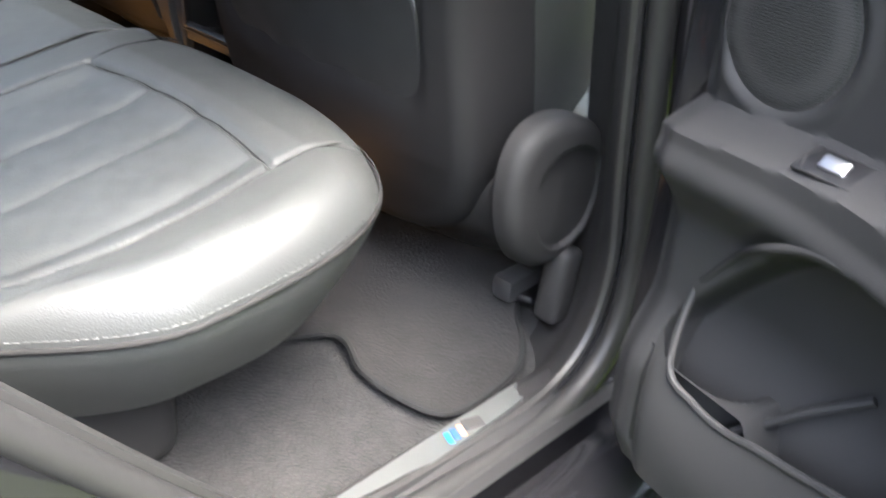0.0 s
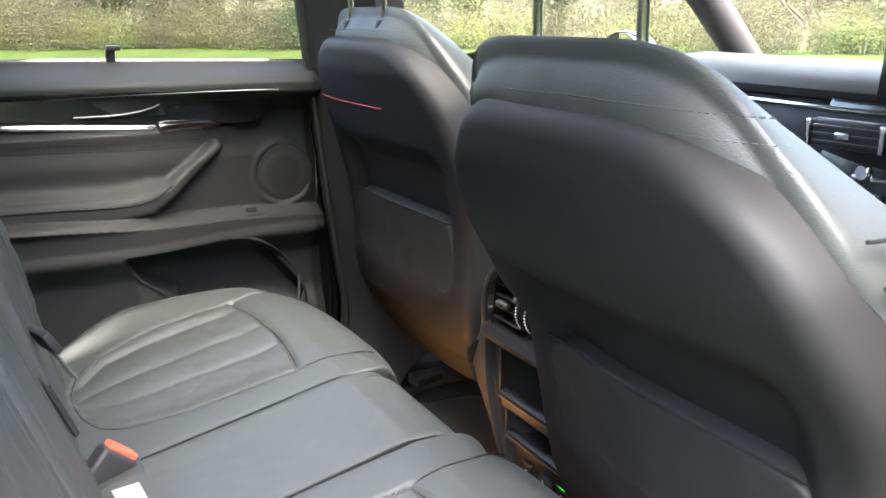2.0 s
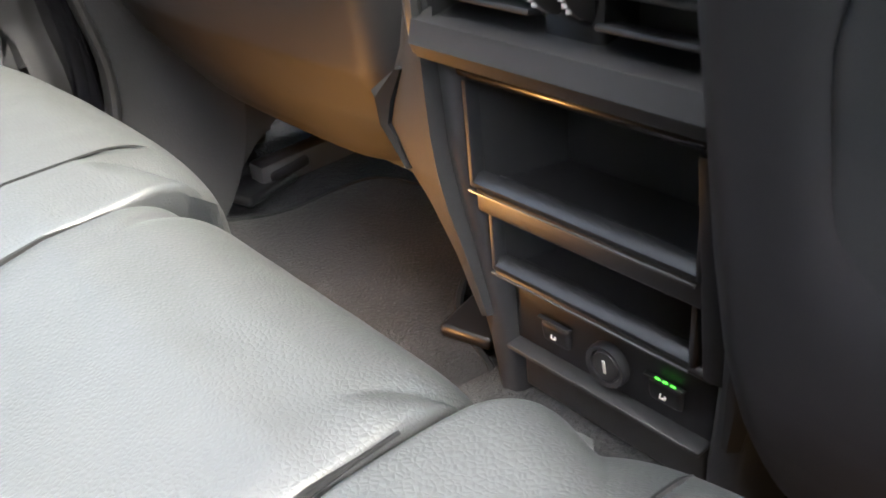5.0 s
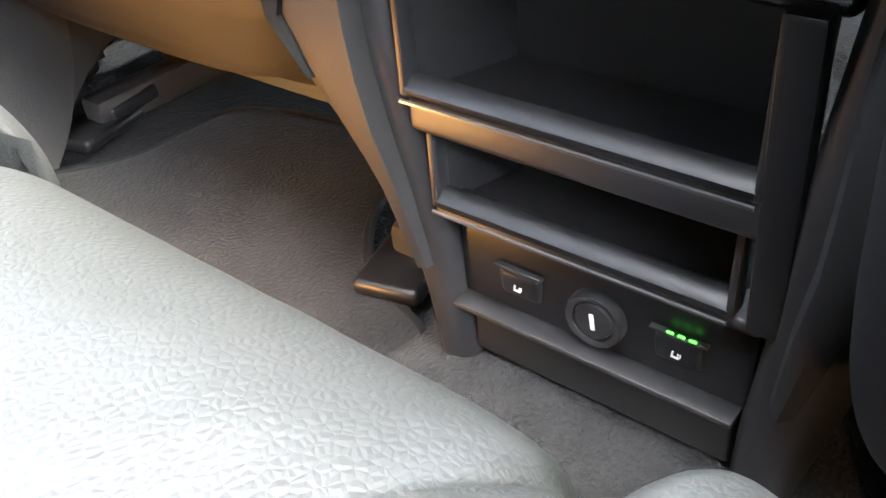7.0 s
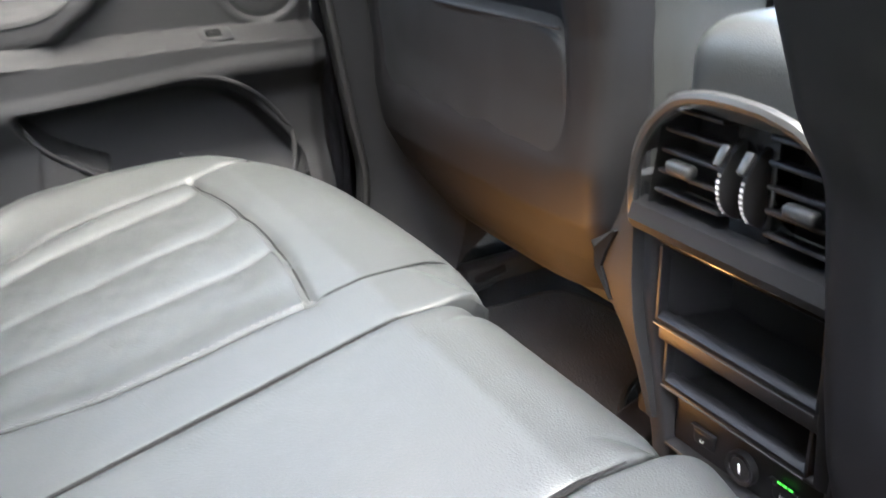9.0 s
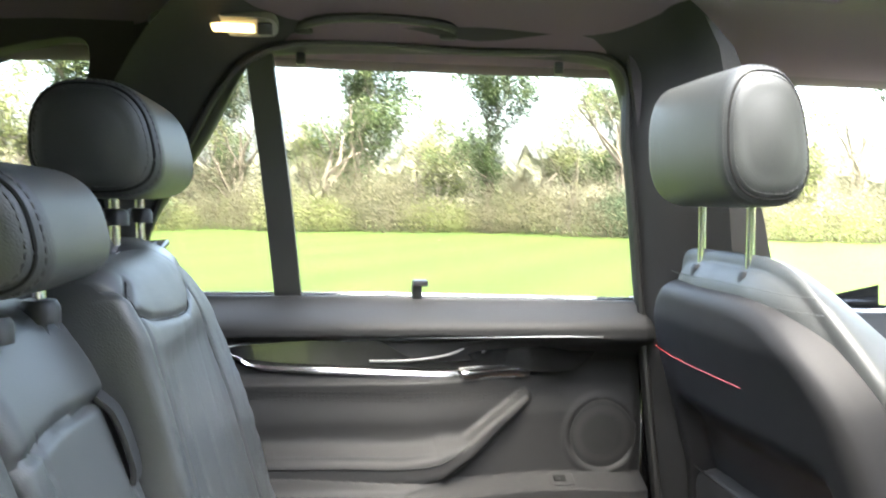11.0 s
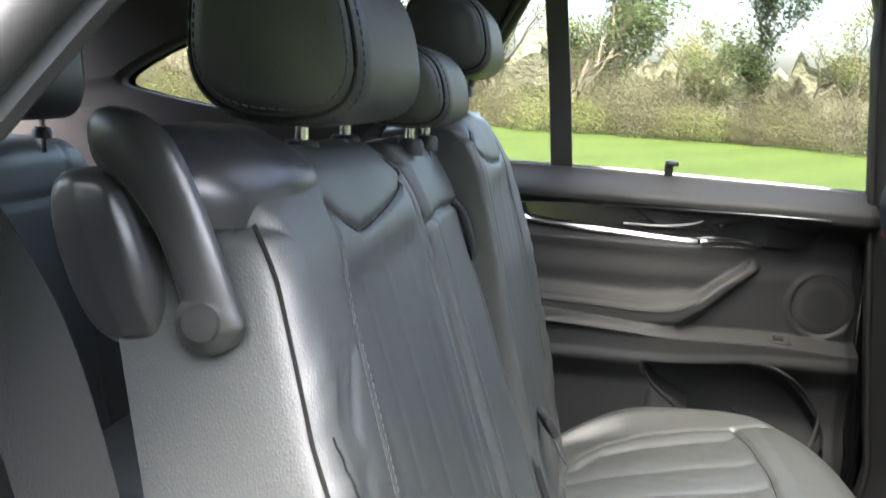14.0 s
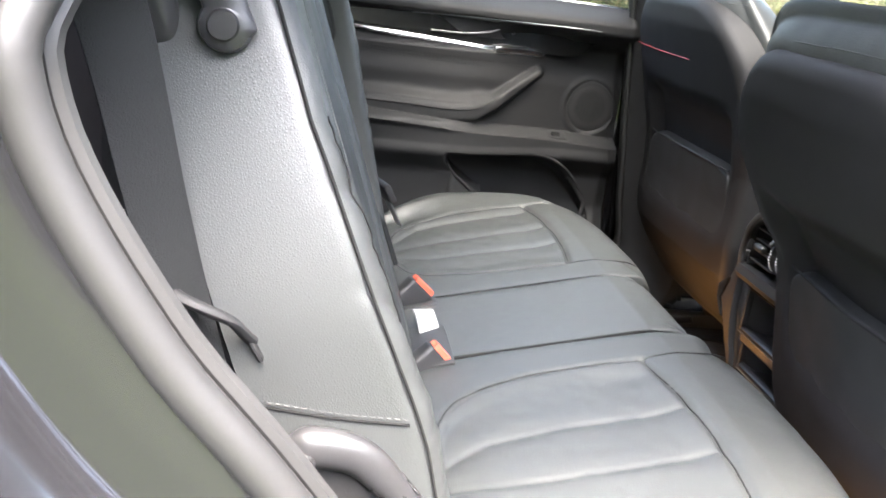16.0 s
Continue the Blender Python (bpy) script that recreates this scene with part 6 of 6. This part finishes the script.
    part("column", tube([(0.84, -0.425, 1.05), (1.02, -0.425, 1.02)], 0.04, 10), hard_plastic, w)
    ws = thing("windscreen", "clear raked windscreen with dark pillars", "windscreen", kind="structure", at=pose(1.3, 0, 1.2))
    g = part("pane", (np.array([(1.45, 0.80, 1.19), (1.45, -0.80, 1.19), (0.78, -0.64, 1.70), (0.78, 0.64, 1.70)]), [[0, 1, 2, 3]]), tinted_glass, ws)
    for sgn in (1, -1):
        part("front_pillar", tube(smooth_line([(1.5, sgn * 0.83, 1.15), (1.2, sgn * 0.78, 1.40), (0.95, sgn * 0.735, 1.58), (0.74, sgn * 0.70, 1.69)], 24), 0.045, 12), pillar_fabric, ws, "dark windscreen pillar")
    part("header", tube([(0.78, y, 1.695) for y in np.linspace(-0.66, 0.66, 12)], 0.03, 10), pillar_fabric, ws)
    bo = thing("bonnet", "glossy black car bonnet", "car body", kind="structure", at=pose(2.0, 0, 1.0))
    B = [[(x, y, 1.17 - 0.10 * (x - 1.45) ** 1.5 - 0.06 * (abs(y) / 0.85) ** 3) for y in np.linspace(-0.88, 0.88, 16)] for x in np.linspace(1.45, 2.55, 14)]
    part("sheet", grid_geo(B), paint_black, bo)
    for sgn in (1, -1):
        # front doors: trim, glass, pillar
        f = thing("front_door", "closed front car door with black trim", "car door", "front doors", at=pose(0.8, sgn * 0.8, 0.6))
        X, Z = np.meshgrid(np.linspace(0.26, 1.42, 40), np.linspace(0.60, 1.235, 40), indexing="ij")
        Y = 0.80 - 0.045 - 0.03 * step(1.235 - Z, 0, 0.05) - 0.05 * np.exp(-((Z - 1.0) / 0.03) ** 4)
        part("trim_panel", mirrored(grid_geo(np.stack([X, Y, Z], -1)), sgn), soft_plastic, f)
        part("outer_skin", mirrored(grid_geo(np.stack([X, 0.895 - 0.03 * ((Z - 0.9) / 0.35) ** 2, Z], -1)), sgn), paint_black, f)
        q = [(0.26, 0.80, 1.235), (1.40, 0.83, 1.20), (0.86, 0.735, 1.62), (0.20, 0.765, 1.635)]
        g = part("pane", mirrored((np.array(q), [[0, 1, 2, 3]]), sgn), tinted_glass, f)
        part("bright_strip", mirrored(tube([(0.26, 0.81, 1.237), (1.40, 0.84, 1.205)], 0.007, 6), sgn), chrome, f)
        part("pillar", mirrored(loft([[(x, y, z) for x, y in ((0.13 + s, 0.74 - t), (0.27 + s, 0.74 - t), (0.27 + s, 0.80 - t), (0.13 + s, 0.80 - t))] for z, s, t in ((1.66, -0.04, 0.025), (1.45, 0.0, 0.01), (1.24, 0.035, 0.0), (0.58, 0.12, 0.0))]), sgn), pillar_fabric, f, "dark pillar between the doors")
        m = thing("door_mirror", "black door mirror with a bright glass", "mirror", "door mirrors", at=pose(1.2, sgn * 0.95, 1.2))
        part("mirror_shell", mirrored(moved(revolve([(0.001, 0.05), (0.05, 0.045), (0.085, 0.02), (0.095, -0.02), (0.09, -0.03)], 24), Matrix.Translation((1.16, 1.0, 1.235)) @ pose(0, 0, 0, 0, 90, 0) @ Matrix.Diagonal((0.75, 1.15, 1, 1))), sgn), paint_black, m)
        part("mirror_glass", mirrored(moved(revolve([(0.001, 0.0), (0.085, 0.0), (0.086, -0.004)], 24), Matrix.Translation((1.128, 1.0, 1.235)) @ pose(0, 0, 0, 0, -90, -8) @ Matrix.Diagonal((0.75, 1.15, 1, 1))), sgn), chrome, m)
        part("mirror_foot", mirrored(box((0.06, 0.10, 0.04), 0.01, 2, at=(1.17, 0.90, 1.19)), sgn), paint_black, m)


dashboard()


# ---- third row ----
for sgn in (1, -1):
    y = sgn * 0.27
    t = thing("third_row_seat", "black leather third-row seat behind the bench", "car seat", "third row", at=pose(-1.2, y, 0.66))
    part("backrest", pad(0.21, 0.28, (0.04, 0.04, 0.04, 0.04), lambda u, v: 0.0 + groove(u, v, [(-0.11, 0.28), (-0.10, 0.19), (0.10, 0.19), (0.11, 0.28)], 0.004, 0.004) + groove(u, v, [(-0.1, -0.25), (-0.1, 0.19)], 0.004, 0.003) + groove(u, v, [(0.1, -0.25), (0.1, 0.19)], 0.004, 0.003),
                         lambda u, v, h: (-1.15 - 0.30 * (v + 0.28) * 0.6 + h, y + u, 0.99 + v), 0.10, corner=(6, 6), n=(70, 80)), leather, t)
    part("seat", pad(0.21, 0.20, (0.05,) * 4, lambda u, v: 0.80 + 0 * u, lambda u, v, h: (-0.97 + v, y + u, h), 0.12, corner=(6, 6), n=(40, 40)), leather, t)
    headrest(sgn * 0.205, 1.408, -1.235, 0.135, 0.05, 0.105, "black leather third-row headrest on chrome posts", group="third row headrests")
for k in range(2):
    buckle(-0.87, -0.03 - 0.05 * k, 0.86, (0, 30, 25), 0.040, "black third-row belt buckle with a red button")


# ---- warm footwell lamps under the front edge of the bench ----
def footwell_lamp(y):
    f = thing("footwell_lamp", "small warm footwell lamp under the bench edge", "lamp", "footwell lamps", at=pose(-0.015, y, 0.627))
    part("housing", box((0.03, 0.06, 0.018), 0.004, 2, at=(-0.015, y, 0.636)), hard_plastic, f)
    part("lens", box((0.004, 0.045, 0.012), 0.001, 1, at=(0.001, y, 0.636)), material("footwell_lens", (0.8, 0.5, 0.2), 0.4, emit=(1.0, 0.5, 0.16), power=1.5), f, "glowing amber lens")
    l = bpy.data.lights.new("footwell_light", "AREA")
    l.shape, l.size, l.size_y, l.energy, l.color = "RECTANGLE", 0.05, 0.015, 0.020 if y > 0 else 0.004, (1.0, 0.45, 0.12)
    l.spread = radians(110)
    new("footwell_light", l).matrix_world = look((0.006, y, 0.636), (0.20, y, 0.72))


footwell_lamp(0.31)
footwell_lamp(-0.33)


# ---- trees beyond the lawn ----
def limb_tree(rng, height, spread, levels=4, twiggy=1.0):
    """Trunk and limbs as tapered tubes, and the ends where twigs or leaves sit."""
    limbs, twigs, tips = [], [], []

    def grow(p, d, length, r, level):
        n = 5
        pts, rs = [np.array(p)], [r]
        d = np.array(d, float)
        for i in range(n):
            d = d + rng.normal(0, 0.16 + 0.05 * level, 3) * (1, 1, 0.6) + (0, 0, 0.05)
            d /= np.linalg.norm(d)
            pts.append(pts[-1] + d * length / n)
            rs.append(r * (1 - 0.55 * (i + 1) / n))
        (limbs if level < 2 else twigs).append(tube(pts, rs, 6 if level == 0 else (4 if level < 2 else 3)))
        if level >= levels:
            tips.append(pts[-1])
            return
        kids = rng.randint(3, 5) if level else rng.randint(6, 9)
        for c in range(kids):
            i = rng.randint(2 if level else 1, n + 1)
            a = rng.uniform(0, 2 * np.pi)
            side = np.array([math.cos(a), math.sin(a), rng.uniform(0.1, 0.9)]) * spread
            dd = d * 0.75 + side * rng.uniform(0.6, 1.1)
            dd /= np.linalg.norm(dd)
            grow(pts[i], dd, length * rng.uniform(0.45, 0.72), rs[i] * rng.uniform(0.45, 0.7), level + 1)
            if level >= 1:
                tips.append(pts[i])

    grow((0, 0, -0.2), (0, 0, 1), height * 0.55, height * 0.022, 0)
    return limbs, twigs, tips


def leaf_cloud(rng, centres, per, spread, size):
    """Many small two-triangle leaves round given places."""
    C = np.repeat(np.asarray(centres, float), per, 0)
    n = len(C)
    C = C + rng.normal(0, spread, (n, 3))
    A = rng.normal(0, 1, (n, 3))
    A[:, 2] *= 0.5
    A /= np.linalg.norm(A, axis=1)[:, None]
    B = np.cross(A, rng.normal(0, 1, (n, 3)) * (0.6, 0.6, 1.4))
    B /= np.linalg.norm(B, axis=1)[:, None]
    s = size * rng.uniform(0.6, 1.3, (n, 1))
    P = np.stack([C - A * s, C + B * s * 0.5, C + A * s, C - B * s * 0.5], 1)
    return P.reshape(-1, 3), np.arange(4 * n).reshape(n, 4).tolist()


def quick(name, geo, mat, parent):
    me = bpy.data.meshes.new(name)
    me.from_pydata(np.asarray(geo[0]).tolist(), [], geo[1])
    me.materials.append(mat)
    ob = new(name, me)
    ob.parent = parent
    ob.matrix_parent_inverse = parent.matrix_basis.inverted()
    return ob


def tree(seed, height, kind):
    rng = np.random.RandomState(seed)
    lab = {"bare": "bare grey-brown deciduous tree with fine twigs", "ivy": "tall tree with an ivy-clad dark green trunk", "budding": "deciduous tree with sparse yellow-green young leaves"}[kind]
    t = thing("tree", lab, "tree", "trees beyond the lawn", at=pose(0, 0, 0))
    limbs, twigs, tips = limb_tree(rng, height, 0.9 if kind != "ivy" else 0.6, 4)
    part("trunk", joined(*limbs), bark, t)
    quick("twigs", joined(*twigs), twig_mat, t)
    tips = np.array(tips)
    if kind == "budding":
        quick("crown", leaf_cloud(rng, tips, 5, 0.35, 0.13), young_leaf, t)
    if kind == "ivy":
        zs = np.linspace(0.5, height * 0.75, 70)
        trunk = np.stack([rng.normal(0, 0.25, 70), rng.normal(0, 0.25, 70), zs], 1)
        quick("ivy", leaf_cloud(rng, np.r_[trunk, tips[:: 3]], 55, 0.42, 0.14), ivy_mat, t)
    if kind == "bare":
        quick("buds", leaf_cloud(rng, tips[::2], 2, 0.3, 0.07), scrub_mat, t)
    return t


def bush(seed, w, h, mat, label, dense=34):
    rng = np.random.RandomState(seed)
    b = thing("bush", label, "bush", "bushes beyond the lawn", at=pose(0, 0, 0))
    stems = []
    for k in range(26):
        a, r = rng.uniform(0, 2 * np.pi), rng.uniform(0, w)
        x, y = r * math.cos(a) * 1.2, r * math.sin(a) * 0.7
        top = h * rng.uniform(0.6, 1.15)
        p = [(x, y, -0.1), (x + rng.normal(0, .3), y + rng.normal(0, .3), top * .5), (x + rng.normal(0, .8), y + rng.normal(0, .6), top)]
        stems.append(tube(smooth_line(p, 6), [0.03, .025, .02, .015, .01, .006], 3))
        for j in range(4):
            q = np.array(p[1]) * (1 - j / 4) + np.array(p[2]) * j / 4
            stems.append(tube([q, q + rng.normal(0, 0.5, 3) + (0, 0, .35)], [0.014, 0.006], 3))
    quick("stems", joined(*stems), twig_mat, b)
    n = 150
    a, r = rng.uniform(0, 2 * np.pi, n), w * np.sqrt(rng.uniform(0, 1, n))
    z = h * rng.uniform(0.02, 1, n) * (1 - 0.5 * (r / w) ** 2)
    quick("leaves", leaf_cloud(rng, np.stack([r * np.cos(a) * 1.2, r * np.sin(a) * 0.7, z], 1), dense, 0.36, 0.075), mat, b)
    return b


def woods():
    rng = np.random.RandomState(12)
    kinds = [tree(3, 13, "bare"), tree(8, 15, "ivy"), tree(21, 12, "budding"), tree(34, 14, "bare"), tree(55, 13, "ivy"), tree(77, 11, "budding")]
    shrubs = [bush(2, 3.0, 3.4, scrub_mat, "tangle of brown leafless scrub"), bush(5, 2.6, 2.4, young_leaf, "yellow-green shrub with young leaves"), bush(9, 2.6, 3.0, laurel_mat, "dense dark green evergreen shrub", 70), bush(15, 3.2, 4.6, scrub_mat, "tall thin tangle of leafless brown scrub", 20)]
    used = set()

    def stand(src, m):
        if src.name in used:
            copy_thing(src, m)
        else:
            src.matrix_basis = m
            used.add(src.name)

    for k in range(64):
        ang = radians(-66 + 160 * k / 63 + rng.uniform(-1.2, 1.2))
        r = (rng.uniform(43, 50), rng.uniform(52, 64))[k % 2]
        stand(kinds[[2, 0, 1, 3, 5, 4, 0, 2, 3, 1][k % 10]], pose(-r * math.sin(ang), r * math.cos(ang), 0, 0, 0, rng.uniform(0, 360)) @ Matrix.Scale(rng.uniform(0.75, 1.1), 4))
    for k in range(130):
        ang = radians(-100 + 194 * k / 129 + rng.uniform(-0.8, 0.8))
        r = (42 + rng.uniform(-1.0, 2.0), 47 + rng.uniform(-1, 3))[k % 2]
        low, high = ([0, 1, 0, 0, 1, 2, 0, 0, 0, 1, 0][(k // 2) % 11], [3, 0, 3, 3, 1][(k // 2) % 5])
        stand(shrubs[high if k % 2 else low], pose(-r * math.sin(ang), r * math.cos(ang), 0, 0, 0, rng.uniform(0, 360)) @ Matrix.Scale(rng.uniform(0.5, 1.0) * (1.25 if k % 2 else 1.0), 4))
    # unseen trees on the open-door side, added to cut low sky light
    for k in range(22):
        ang = radians(108 + 144 * k / 21 + rng.uniform(-2, 2))
        r = rng.uniform(27, 31)
        stand(kinds[[1, 4, 2, 4][k % 4]], pose(-r * math.sin(ang), r * math.cos(ang), 0, 0, 0, rng.uniform(0, 360)))
    # far woodland closing the view; its unseen open-door side is drawn nearer to block low light
    th = np.radians(np.linspace(-180, 180, 640)[:-1])
    near = step(np.abs(np.degrees(th)), 112, 140)
    rows = []
    for j, f in enumerate(np.linspace(0, 1, 12)):
        h = 6.0 + 5.0 * near + 4.0 * lattice_noise(th * 30, th * 0, 1.0, 3) + 2.4 * lattice_noise(th * 110, th * 0, 1.0, 6) + 1.2 * lattice_noise(th * 300, th * 0, 1.0, 8)
        r = 74 - 40 * near + 2.5 * lattice_noise(th * 60, np.full_like(th, f * 6), 1.0, 9)
        rows.append(np.stack([-r * np.sin(th), r * np.cos(th), h * f - 0.3], 1))
    far = part("backdrop", grid_geo(rows, wrap_v=True), material("far_woodland", (0.080, 0.080, 0.050), 1.0, grain=1.0, grain_scale=2.5, vary=0.4, vary_scale=0.9, dist=0.4, second=(0.115, 0.112, 0.070)))
    tagged(far, "far brown and green woodland edge", "woodland", kind="structure")


woods()
